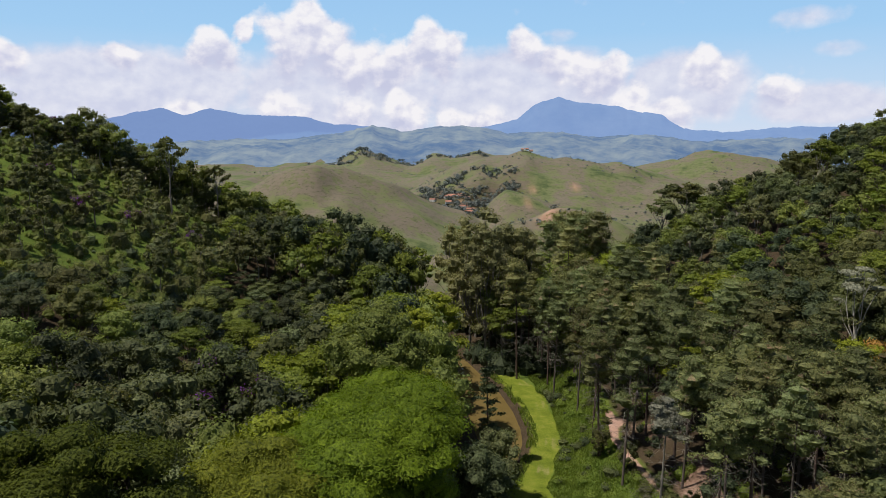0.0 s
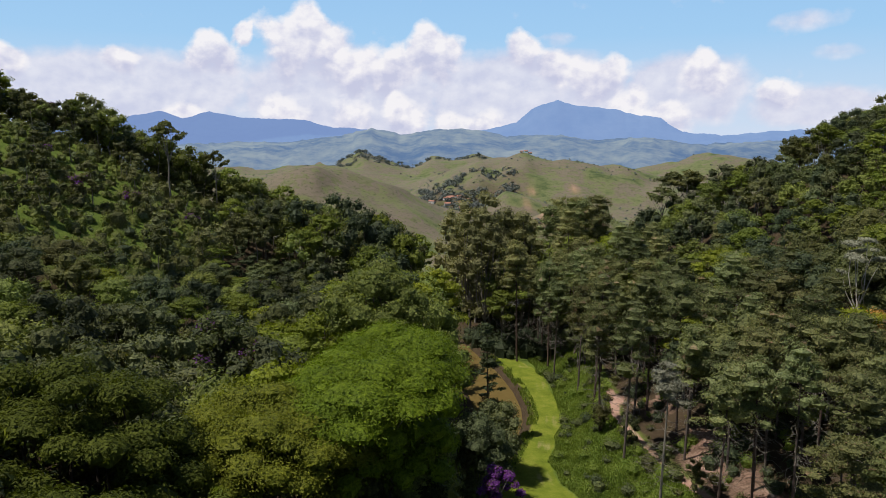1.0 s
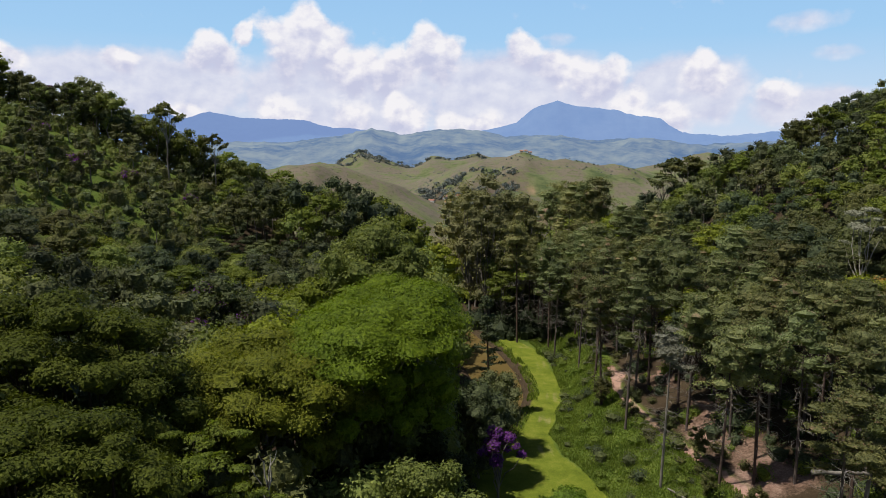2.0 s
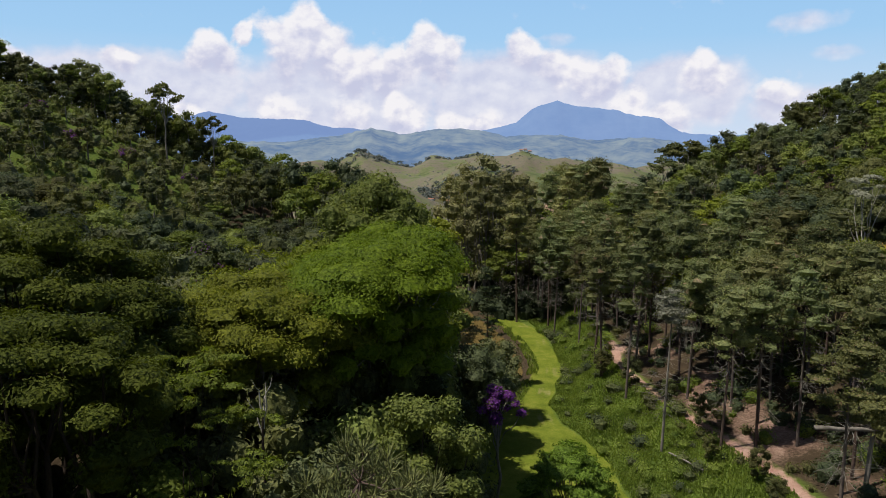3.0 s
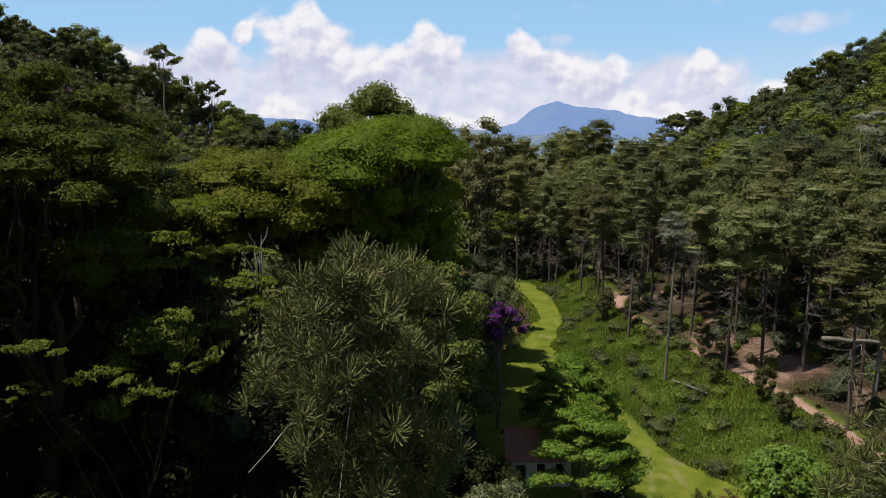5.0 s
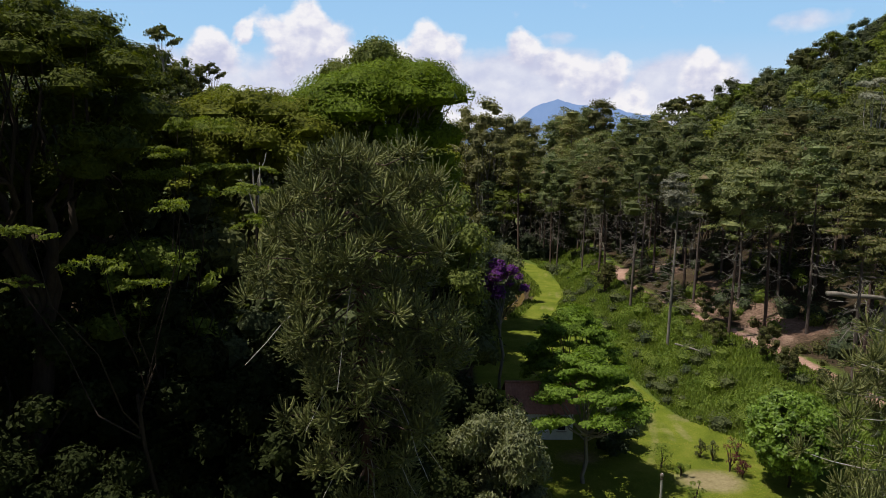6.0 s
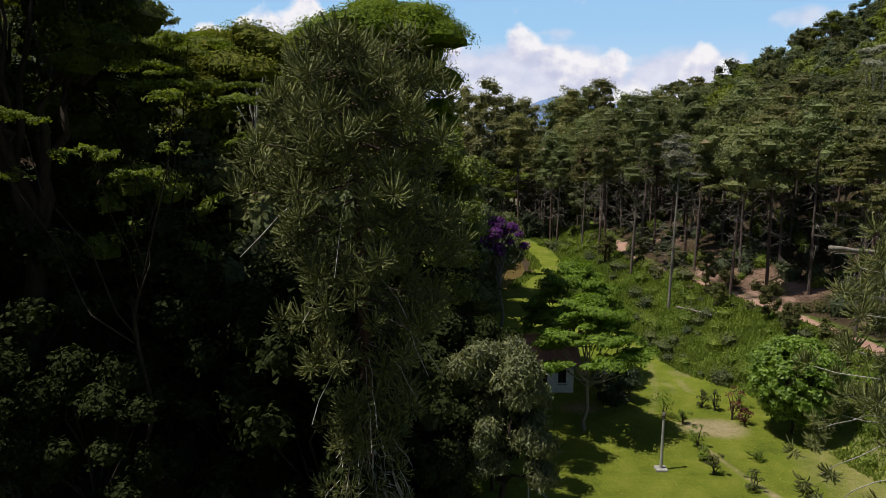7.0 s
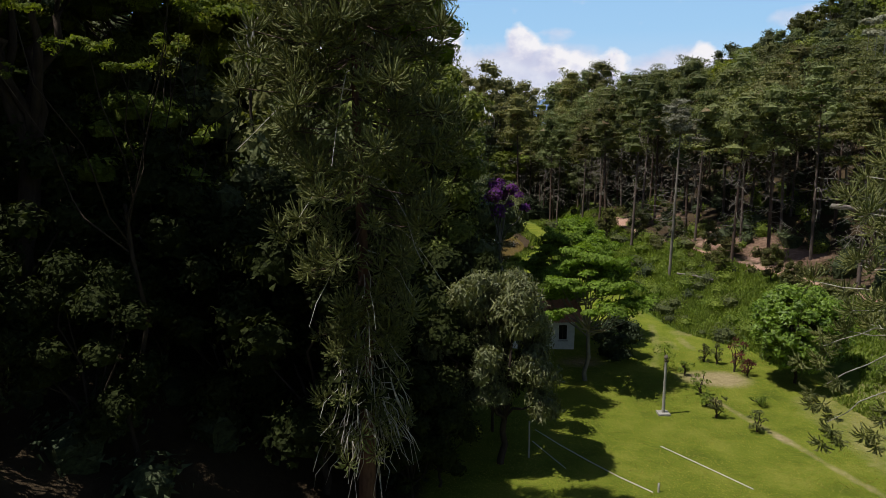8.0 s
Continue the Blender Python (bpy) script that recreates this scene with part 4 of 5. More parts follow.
araucaria(-3.4, 27.8, 25.2, 10.2, [(10, 1.3), (11.5, 2.0), (13, 2.8), (15, 3.5), (17, 4.0), (20, 4.15), (22.5, 4.0), (23.8, 3.7), (24.7, 3.1), (25.2, 2.4), (25.5, 1.4)], 1.0, 6,
          "large dark araucaria with prickly tufts and grey drooping boughs", 11, BARK_BROWN, 44, 0.0)
araucaria(21.0, 27.5, 20.4, 11.0, [(11, 5.6), (13, 5.6), (16, 4.9), (18, 3.6), (19.5, 2.0), (20.4, 0.8)], 0.95, 6, "young araucaria with long bare boughs and dark tufts", 12, BARK_PALE, 0, 0.0,
          [(15.7, 27.0, 8.2), (15.9, 27.1, 6.5), (17.9, 26.8, 6.5), (17.2, 30.2, 8.8), (18.8, 24.5, 7.2)])

rain_tree(21, -6.1, 56.8, 32.0, 6.9, 9.2, 78000, 0.22, LEAF_BIG_DOME, BARK_GREY, "huge bright green tree with a smooth domed crown", drop=2.2, slope=1.9, fringe=64, deep=(2.6, 10.5))
rain_tree(22, -13.4, 50.6, 29.1, 6.9, 6.6, 40000, 0.21, LEAF_YELLOW, BARK_GREY, "spreading yellow-green tree with feathery layered plates", "umbrella_tree", 46, (1.7, 2.4), 3.6, 0.3, 0.35, 36, (3.6, 9.0))
broadleaf(23, 33.6, 5.0, 13000, 0.25, LEAF_PALE, BARK_BROWN, "broadleaf_tree", "tall leafy tree behind the domed crown", clumps=30, depth=0.26, ball=0.32, at=pose(-6.5, 71.5, zat(-6.5, 71.5)))
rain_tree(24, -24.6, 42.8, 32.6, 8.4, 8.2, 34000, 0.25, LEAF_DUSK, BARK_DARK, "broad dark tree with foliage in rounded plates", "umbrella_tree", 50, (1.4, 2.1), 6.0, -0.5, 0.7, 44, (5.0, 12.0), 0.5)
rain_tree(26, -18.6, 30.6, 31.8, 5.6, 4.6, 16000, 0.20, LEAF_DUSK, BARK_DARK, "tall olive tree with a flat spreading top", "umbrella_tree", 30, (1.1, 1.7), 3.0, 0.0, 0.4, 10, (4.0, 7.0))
plated(44, -13.4, 36.5, [(-9.7, 33.0, 23.7, 1.3), (-12.8, 36.0, 26.7, 1.7), (-13.3, 33.5, 24.4, 1.3), (-15.6, 36.0, 25.4, 1.5), (-16.9, 34.0, 25.5, 1.3), (-11.7, 36.5, 24.5, 1.5), (-15.0, 40.0, 26.8, 1.8), (-18.3, 39.0, 26.2, 1.6), (-9.9, 35.5, 22.0, 1.1)], 9000, 0.20, LEAF_PLATE, BARK_DARK, "spreading tree with flat sprays of leaves beneath taller crowns")
plated(25, -13.2, 28.4, [(-14.95, 24.8, 22.9, 1.15), (-12.98, 26.0, 21.5, 0.95), (-11.52, 26.0, 20.8, 0.85), (-10.3, 27.0, 23.6, 0.8), (-10.32, 26.5, 21.7, 0.6), (-16.6, 26.5, 20.6, 0.7)],
       2600, 0.17, LEAF_PLATE, BARK_DARK, "slim shaded tree with lit flat plates of leaves")
broadleaf(27, 22.6, 3.4, 12000, 0.22, LEAF_PALE, BARK_DARK, "broadleaf_tree", "pale green tree behind the araucaria", clumps=18, depth=0.55, ball=0.36, at=pose(-0.8, 44.5, zat(-0.8, 44.5)), lean=0.01)
clustered(28, 3.2, 36.6, (0.2, 0.1), [(-1.5, -0.6, 9.5, 1.5), (1.3, -0.8, 9.0, 1.85), (-1.3, -1.0, 6.1, 1.5), (1.5, -1.0, 5.7, 1.55), (-3.5, -0.4, 7.0, 1.3), (0.1, 1.4, 9.2, 1.9), (1.9, 1.2, 7.0, 1.5), (-1.6, 1.6, 7.2, 1.6), (0.2, -0.2, 7.4, 1.3), (-0.7, -1.3, 4.0, 1.3), (2.1, -0.9, 3.8, 1.2), (-2.9, -0.5, 4.6, 1.3)],
          19000, 0.40, 0.26, LEAF_MANGO, BARK_DARK, "mango_tree", "mango tree with drooping grey-green leaf clusters", 1.2, 0.8)
# added for the domed crown's dark lower side, shade painted into its leaves
broadleaf(39, 20.5, 3.2, 10000, 0.24, LEAF_PAINTED_SHADE, BARK_DARK, "broadleaf_tree", "dark stand-in tree for the shaded side of the domed crown", clumps=22, depth=0.62, ball=0.34, at=pose(-0.3, 52.0, zat(-0.3, 52.0)))
umbrella(29, 11.2, 5.0, 80, 22000, 0.25, LEAF_FRESH, BARK_GREY, "shade_tree", "fresh green tree with tiered leaves beside the house", low=0.45, plate=0.18, dome=1.0, ragged=0.15,
         at=pose(12.0, 62.2, zat(12.0, 62.2)))
umbrella(40, 10.6, 4.5, 44, 13500, 0.25, LEAF_FRESH, BARK_GREY, "shade_tree", "slender fresh green tree before the house", low=0.56, plate=0.22, dome=1.0, ragged=0.2,
         at=pose(10.9, 50.6, zat(10.9, 50.6)))
broadleaf(30, 6.9, 3.3, 15000, 0.29, LEAF_BUSH, BARK_DARK, "rounded_tree", "dense rounded glossy green tree on the lawn", clumps=64, depth=0.84, uneven=0.05, lean=0.0, ball=0.21, skirt=0.75,
          at=pose(26.4, 50.0, zat(26.4, 50.0) + 0.45), wide=0.62)
broadleaf(31, 3.4, 1.9, 2600, 0.2, LEAF_DEEP, BARK_DARK, "shrub", "dark rounded shrub beside the house", "shrub", clumps=12, depth=0.95, at=pose(14.6, 56.5, zat(14.6, 56.5)))
broadleaf(32, 13.6, 1.9, 3200, 0.24, LEAF_PURPLE, BARK_GREY, "flowering_tree", "slender tree covered in purple flowers", clumps=14, depth=0.34, ball=0.36, uneven=0.5, lean=0.0, at=pose(5.9, 70.5, zat(5.9, 70.5)))
broadleaf(33, 13.0, 4.0, 4500, 0.30, LEAF_OLIVE, BARK_GREY, "riverside_tree", "olive riverside tree with thin loose foliage", clumps=18, depth=0.8, droop=0.8, at=pose(4.6, 85.5, zat(4.6, 85.5)))
broadleaf(34, 11.5, 3.4, 4200, 0.30, LEAF_OLIVE, BARK_GREY, "riverside_tree", "olive riverside tree with thin loose foliage", clumps=16, depth=0.85, droop=0.8, at=pose(7.7, 94.0, zat(7.7, 94.0)))
pine(35, 21.0, 2.5, 40, 4600, 0.32, LEAF_DEEP, BARK_BROWN, 0, 0.08, at=pose(7.4, 107.5, zat(7.4, 107.5)), label="narrow dark conifer on the river bank", taper=0.8)
pine(36, 17.5, 4.2, 22, 6000, 0.28, LEAF_PINE, BARK_PINE, 34, 0.5, at=pose(36.8, 60.5, zat(36.8, 60.5)))
pine(37, 19.6, 3.2, 12, 1800, 0.28, LEAF_DRY, BARK_GREY, 44, 0.80, at=pose(26.6, 80.5, zat(26.6, 80.5)), label="dying pine with a grey bare top", thin=0.34)


# low trees under the large ones, shade painted into their leaf colour
LOW_TREE = broadleaf(38, 11.0, 3.6, 4800, 0.25, LEAF_PAINTED_SHADE, BARK_DARK, "understory_tree", "understory tree with shade painted into its dark leaves", clumps=16, depth=0.85, ball=0.36)
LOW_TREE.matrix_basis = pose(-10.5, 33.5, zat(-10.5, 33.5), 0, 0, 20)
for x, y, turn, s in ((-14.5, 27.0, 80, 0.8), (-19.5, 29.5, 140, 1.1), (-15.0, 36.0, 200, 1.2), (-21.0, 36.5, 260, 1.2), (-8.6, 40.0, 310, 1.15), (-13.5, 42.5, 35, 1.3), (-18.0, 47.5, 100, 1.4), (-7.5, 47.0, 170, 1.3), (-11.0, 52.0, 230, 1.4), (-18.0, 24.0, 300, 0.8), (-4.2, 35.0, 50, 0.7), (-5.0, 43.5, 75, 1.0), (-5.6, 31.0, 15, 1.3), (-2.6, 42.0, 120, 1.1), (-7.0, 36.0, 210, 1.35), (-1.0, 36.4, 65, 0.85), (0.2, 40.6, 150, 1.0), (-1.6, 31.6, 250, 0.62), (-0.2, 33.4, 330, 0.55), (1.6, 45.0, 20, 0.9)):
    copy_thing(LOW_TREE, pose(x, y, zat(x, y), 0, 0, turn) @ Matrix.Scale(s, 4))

# mostly hidden tree, added to throw a shadow on the lawn
copy_thing(LOW_TREE, pose(3.1, 40.8, zat(3.1, 40.8), 0, 0, 40) @ Matrix.Diagonal((0.62, 0.80, 0.98, 1)))


# ---- kinds of forest trees ----
FOREST = "dense mixed forest on the hillsides"
MIXED = [
    broadleaf(41, 15.0, 4.5, 2250, 0.34, LEAF_MIX, BARK_BROWN, label="mid-green forest tree with a rounded crown"),
    broadleaf(42, 16.0, 4.3, 2250, 0.34, LEAF_DEEP, BARK_BROWN, label="dark green forest tree with a dense crown", clumps=10),
    broadleaf(43, 14.0, 4.2, 2250, 0.34, LEAF_OLIVE, BARK_GREY, label="olive forest tree with a loose crown", clumps=18, uneven=0.3, ball=0.36),
    broadleaf(44, 15.0, 4.1, 2250, 0.34, LEAF_PALE, BARK_GREY, label="pale grey-green forest tree", clumps=14),
    umbrella(45, 15.0, 5.0, 20, 2250, 0.34, LEAF_DOME, BARK_GREY, label="spreading bright green forest tree", low=0.6, flat=0.42, dome=1.6),
    umbrella(46, 16.0, 5.0, 22, 2250, 0.34, LEAF_YELLOW, BARK_GREY, label="spreading yellow-green forest tree", low=0.6, flat=0.38),
    broadleaf(47, 13.0, 3.8, 2250, 0.34, LEAF_MIX, BARK_BROWN, label="small leafy forest tree", clumps=12, depth=0.8),
]
FAR_MIXED = [
    broadleaf(51, 14.0, 4.2, 960, 0.47, LEAF_MIX, BARK_BROWN, "slope_tree", "mid-green forest tree on the far slope", clumps=11, core=(5, 2), limbs=False),
    broadleaf(52, 15.0, 4.0, 960, 0.47, LEAF_DEEP, BARK_BROWN, "slope_tree", "dark green forest tree on the far slope", clumps=9, core=(5, 2), limbs=False),
    broadleaf(53, 13.0, 4.0, 960, 0.47, LEAF_OLIVE, BARK_GREY, "slope_tree", "olive forest tree on the far slope", clumps=14, uneven=0.3, ball=0.36, core=(5, 2), limbs=False),
    broadleaf(54, 13.0, 3.8, 960, 0.47, LEAF_PALE, BARK_GREY, "slope_tree", "pale forest tree on the far slope", clumps=10, core=(5, 2), limbs=False),
    umbrella(55, 14.0, 4.6, 15, 960, 0.47, LEAF_DOME, BARK_GREY, "slope_tree", "bright green forest tree on the far slope", low=0.6, flat=0.45, dome=1.6),
]
HILL_TREES = [broadleaf(56 + k, 7.0, 2.0, 420, 0.36, tint, BARK_GREY, "hillside_tree", label, clumps=9, depth=0.72, uneven=0.35, core=(5, 2), limbs=False)
              for k, (tint, label) in enumerate(((LEAF_MIX, "small green tree on the open hillside"), (LEAF_OLIVE, "small olive tree on the open hillside"), (LEAF_DEEP, "small dark tree on the open hillside")))]
PINES = [pine(60 + k, 20.0, 3.7, 22, 2300, 0.29, LEAF_PINE, BARK_BROWN if k % 2 else BARK_PINE, 40, 0.60, thin=0.46, taper=0.6) for k in range(4)]
TALL = [broadleaf(70 + k, 25.0, 4.6, 3000, 0.36, LEAF_EUCALYPT, BARK_GREY, "eucalyptus_tree", "tall thin olive eucalyptus", clumps=26, depth=0.78, uneven=0.3, ball=0.32, droop=0.7, core=(5, 2)) for k in range(2)]
PURPLE = broadleaf(75, 17.0, 3.6, 2200, 0.36, LEAF_MIX, BARK_BROWN, "flowering_tree", "green forest tree with some purple blossom", clumps=12, blossom=5)
SMALL_PURPLE = broadleaf(74, 6.0, 2.3, 700, 0.4, LEAF_OLIVE, BARK_BROWN, "flowering_tree", "small hillside tree with purple blossom", clumps=8, blossom=4)
ORANGE = broadleaf(76, 13.0, 4.0, 2250, 0.34, LEAF_ORANGE, BARK_BROWN, "broadleaf_tree", "ochre-yellow tree at the forest edge", clumps=14)
FLAT_TOP = umbrella(77, 12.0, 3.3, 9, 1100, 0.40, LEAF_MIX, BARK_GREY, "ridge_tree", "flat-topped tree standing clear on the ridge", low=0.8, plate=0.40, flat=0.26)
ROUND_TOP = broadleaf(78, 11.0, 2.8, 700, 0.45, LEAF_MIX, BARK_GREY, "ridge_tree", "slender dark tree on the ridge", clumps=10, depth=0.8, core=(5, 2), limbs=False)
PALE_STEM = umbrella(79, 17.0, 3.0, 7, 1500, 0.32, LEAF_SILVER, BARK_PALE, "pale_tree", "silvery tree with a white stem above the forest", low=0.74, plate=0.3)
for k, t in enumerate(MIXED + FAR_MIXED + HILL_TREES + PINES + TALL + [PURPLE, SMALL_PURPLE, ORANGE, FLAT_TOP, ROUND_TOP, PALE_STEM]):
    t["group"] = FOREST

# trees that stand out
PALE_STEM.matrix_basis = pose(60.0, 99.5, zat(60.0, 99.5) + 0.3) @ Matrix.Scale(1.2, 4)
settle(ORANGE, 58.0, 92.0)
settle(PURPLE, -26.5, 81.0, 0, 1.0)
stand(PURPLE, -23.0, 81.5, 130, 0.95)
settle(SMALL_PURPLE, -72.0, 142.0)
for x, y, s in ((-66, 150, 0.9), (-84, 150, 1.0), (-56, 158, 0.8), (-106, 192, 1.6)):
    stand(SMALL_PURPLE, x, y, x * 31, s)
settle(FLAT_TOP, 63.0, 210.0, 70)
stand(FLAT_TOP, -59.2, 185.5, 0, 0.95, 1.45)
stand(FLAT_TOP, -66.6, 173.2, 40, 1.15, 1.4)
stand(FLAT_TOP, -116.5, 189.0, 150, 1.15)
stand(FLAT_TOP, -48.0, 187.0, 80, 0.75)
stand(FLAT_TOP, -42.5, 186.5, 140, 0.8)
stand(FLAT_TOP, 69.3, 212.0, 0, 1.75)
stand(FLAT_TOP, 65.0, 208.0, 110, 1.5)
stand(FLAT_TOP, 72.5, 209.0, 200, 1.6)
stand(FLAT_TOP, 75.0, 211.0, 150, 1.3)
settle(ROUND_TOP, -98.0, 200.0)
settle(TALL[0], 8.5, 176.0)
stand(TALL[0], 11.5, 169.0, 0, 1.34)
stand(TALL[1], 6.5, 168.0, 60, 1.28)
stand(TALL[1], 15.5, 172.0, 170, 1.20)
stand(TALL[0], 19.0, 168.0, 280, 1.16)
stand(TALL[1], 3.0, 181.0, 30, 1.12)
first_of = {TALL[0].name}
taken = [(-26.5, 81), (-23, 81.5), (-26, 76.5), (-22.5, 76), (-25, 72), (-22, 72), (11.5, 169), (6.5, 165), (15.5, 172), (8.5, 176), (19, 168), (3, 181), (-59.2, 185.5), (-66.6, 173.2), (69.3, 212), (-4.5, 63), (-9, 60), (-1, 64), (-13.5, 51.5), (-5.8, 75), (-24.6, 42.8), (-17.5, 30.5), (-13.5, 28), (26.6, 80.5), (60, 99.5), (58, 92), (-0.8, 44.5)]


def clear_of(x, y, gap):
    return all((x - a) ** 2 + (y - b) ** 2 > gap * gap for a, b in taken)


def scatter(spacing, x0, x1, y0, y1, seed):
    """Jittered places on a staggered grid."""
    rng = np.random.default_rng(seed)
    rows = int((y1 - y0) / (spacing * 0.87)) + 1
    for j in range(rows):
        for i in range(int((x1 - x0) / spacing) + 1):
            yield (x0 + (i + 0.5 * (j % 2)) * spacing + rng.uniform(-0.36, 0.36) * spacing, y0 + j * spacing * 0.87 + rng.uniform(-0.36, 0.36) * spacing, rng.uniform(0, 360), rng.uniform(0.8, 1.22), rng.uniform(0, 1))


def kept(pool, first, x, y, turn, size, tall=1.0):
    """Stand a copy, or the first one of its kind."""
    tree = pool
    if tree.name in first:
        return stand(tree, x, y, turn, size, tall)
    first.add(tree.name)
    return settle(tree, x, y, turn, 1.0, 1.0)


VALLEY_LEFT = [(30, -6), (45, -3), (55, 1), (62, 2.5), (80, 4), (98, 3.5), (106, 0.5), (128, 0.5), (145, -1), (152, -3.5), (160, -6), (170, -9), (178, -11), (184, -2), (198, -2)]
# pines on the right bank
for x, y, turn, s, u in scatter(5.4, 10, 72, 58, 160, 5):
    trail = float(table(y, TRAIL_X))
    if y > 122:
        if not (float(table(y, PATH_X)) + 3.5 < x < trail + 14):
            continue
    elif not (trail - 2.2 - 2.5 * (y > 92) < x < trail + 27) or abs(x - trail) < 1.6 or x > 0.66 * y + 6 or not clear_of(x, y, 3):
        continue
    if y < 66 and x < trail + 6:
        continue
    if u < 0.07:
        continue
    near_top = float(np.interp(x - trail, [-3, 8, 27], [0.98, 0.98, 0.80]))
    if u > 0.76 and x > trail + 5:
        kept(MIXED[int(u * 100) % 7], first_of, x, y, turn, s * 1.05)
        continue
    kept(PINES[int(u * 3.99)], first_of, x, y, turn, 0.92 + 0.4 * (s - 0.8), near_top * (0.78 + 0.62 * (s - 0.8)) / (0.92 + 0.4 * (s - 0.8)) * 1.12)
# the stand of tall thin trees that closes the valley
for x, y, turn, s, u in scatter(6.0, -14, 34, 150, 192, 6):
    if not clear_of(x, y, 4) or (abs(x - float(table(y, RIVER_X))) < 6.5 and y < 172) or x < 4 or (y < 160 and x > float(table(y, PATH_X)) + 3):
        continue
    if x > 13:
        kept(PINES[int(u * 3.99)] if u < 0.6 else FAR_MIXED[int(u * 4.99)], first_of, x, y, turn, 0.85 + 0.5 * min(s, 1.0), 1.0)
    else:
        kept(TALL[int(u * 1.99)] if u < 0.62 else FAR_MIXED[int(u * 4.99)], first_of, x, y, turn, 0.60 + 0.5 * s * (1 if u < 0.62 else 1.4))
# the right hill
for x, y, turn, s, u in scatter(7.0, 20, 150, 60, 214, 7):
    trail = float(table(y, TRAIL_X))
    if x < trail + (25 if y < 130 else -6) or x > 0.68 * y + 10 or not clear_of(x, y, 3.5):
        continue
    pool = MIXED if y < 128 else FAR_MIXED
    kept(pool[int(u * (len(pool) - 0.01))], first_of, x, y, turn, s * float(np.interp(y, [60, 100, 140, 160, 210], [1.0, 1.0, 0.85, 0.85, 0.72])))
for x, y, turn, s, u in scatter(6.0, 46, 82, 194, 214, 56):
    if clear_of(x, y, 3):
        stand(MIXED[int(u * 6.99)], x, y, turn, 0.30 + 0.30 * s)
# the left forest
for x, y, turn, s, u in scatter(6.7, -150, 6, 10, 196, 8):
    if x > float(table(y, VALLEY_LEFT)) - 2.0 or x < -0.68 * y - 14 or not clear_of(x, y, 5.0 if y < 70 else 3):
        continue
    if x < -44 - 0.10 * (y - 100) and 104 < y < 184:
        continue
    pool = MIXED if y < 128 else FAR_MIXED
    tall = float(np.interp(-x, [5, 28, 45, 60, 100], [19.5 + 3.0 * (y > 150), 17.5, 11.0, 9.0, 9.0])) / 13.2 * min(s, 1.06)
    if 64 < y < 92 and x > -7:
        # low trees along the water's edge
        tall = min(tall, float(np.interp(x, [-7, 0, 4], [19.0, 11.5, 8.5])) / 13.2 * s)
    # nearest, only trees out of view are kept, raised to cast more shade
    if y < 50:
        if x > -0.66 * y - (4 if y > 24 else 8):
            continue
        tall = tall * 1.15
    if 48 < y < 150 and x < -15:
        # the crowns stay under the open hillside
        roof = 31.5 + y * float(np.interp(-x / y, [0.30, 0.34, 0.44, 0.51, 0.61], [-0.06, -0.045, -0.019, 0.011, 0.034])) - 2.5 * u
        tall = min(tall, max(roof - zat(x, y), 5.0) / 15.5)
    size = min(max(tall, 0.7), 1.2)
    kept(pool[int(u * (len(pool) - 0.01))], first_of, x, y, turn, size, tall / size)
# unseen trees behind the camera, added to shade the left forest
for x, y, turn, s, u in scatter(6.7, -62, -11, -18, 12, 18):
    if x < -0.64 * max(y, 0) - 13:
        stand(MIXED[int(u * 6.99)], x, y, turn, 1.15 * s, 1.2)
# leafy trees beneath the large crowns
for kind, x, y, turn, size, tall in ((2, -8.4, 42.5, 20, 1.05, 1.2), (0, -12.4, 44.6, 90, 1.1, 1.15), (6, -16.6, 43.5, 160, 1.2, 1.1), (3, -6.2, 47.5, 230, 1.1, 1.15), (4, -16.0, 38.5, 300, 0.9, 1.1), (2, -10.6, 39.0, 45, 0.9, 1.1), (0, -3.4, 54.0, 120, 1.1, 1.1), (6, 0.4, 57.0, 200, 1.0, 1.1)):
    stand(MIXED[kind], x, y, turn, size, tall)
# trees along the ridge of the left hill
for x, y, turn, s, u in scatter(5.0, -135, -32, 186, 204, 9):
    if clear_of(x, y, 3):
        stand(ROUND_TOP if u < 0.5 else FAR_MIXED[int(u * 4.99)], x, y, turn, s * (1.05 if x > -100 else 0.9), 1.0, 1.0)


# ---- shrubs, weeds and grass, past counting ----
def stuff(name, places, material, label, category, radius, per, size, seed, flat=0.75, wide=0.6, core=(5, 2)):
    rng = np.random.default_rng(seed)
    quads = []
    for x, y in places:
        r = radius * rng.uniform(0.4, 1.4)
        quads.append(clump((x, y, zat(x, y) + r * 0.35), r, max(6, int(per * (r / radius) ** 2)), rng, flat, 0.5, size, wide, 0, 0.5, core))
    ob = new(name, leaf_mesh(name, np.concatenate(quads), material))
    return tagged(ob, label, category, kind="stuff")


rng = np.random.default_rng(77)
on_slope = lambda x, y: x < -42 - 0.10 * (y - 100) and x > -0.68 * y - 10
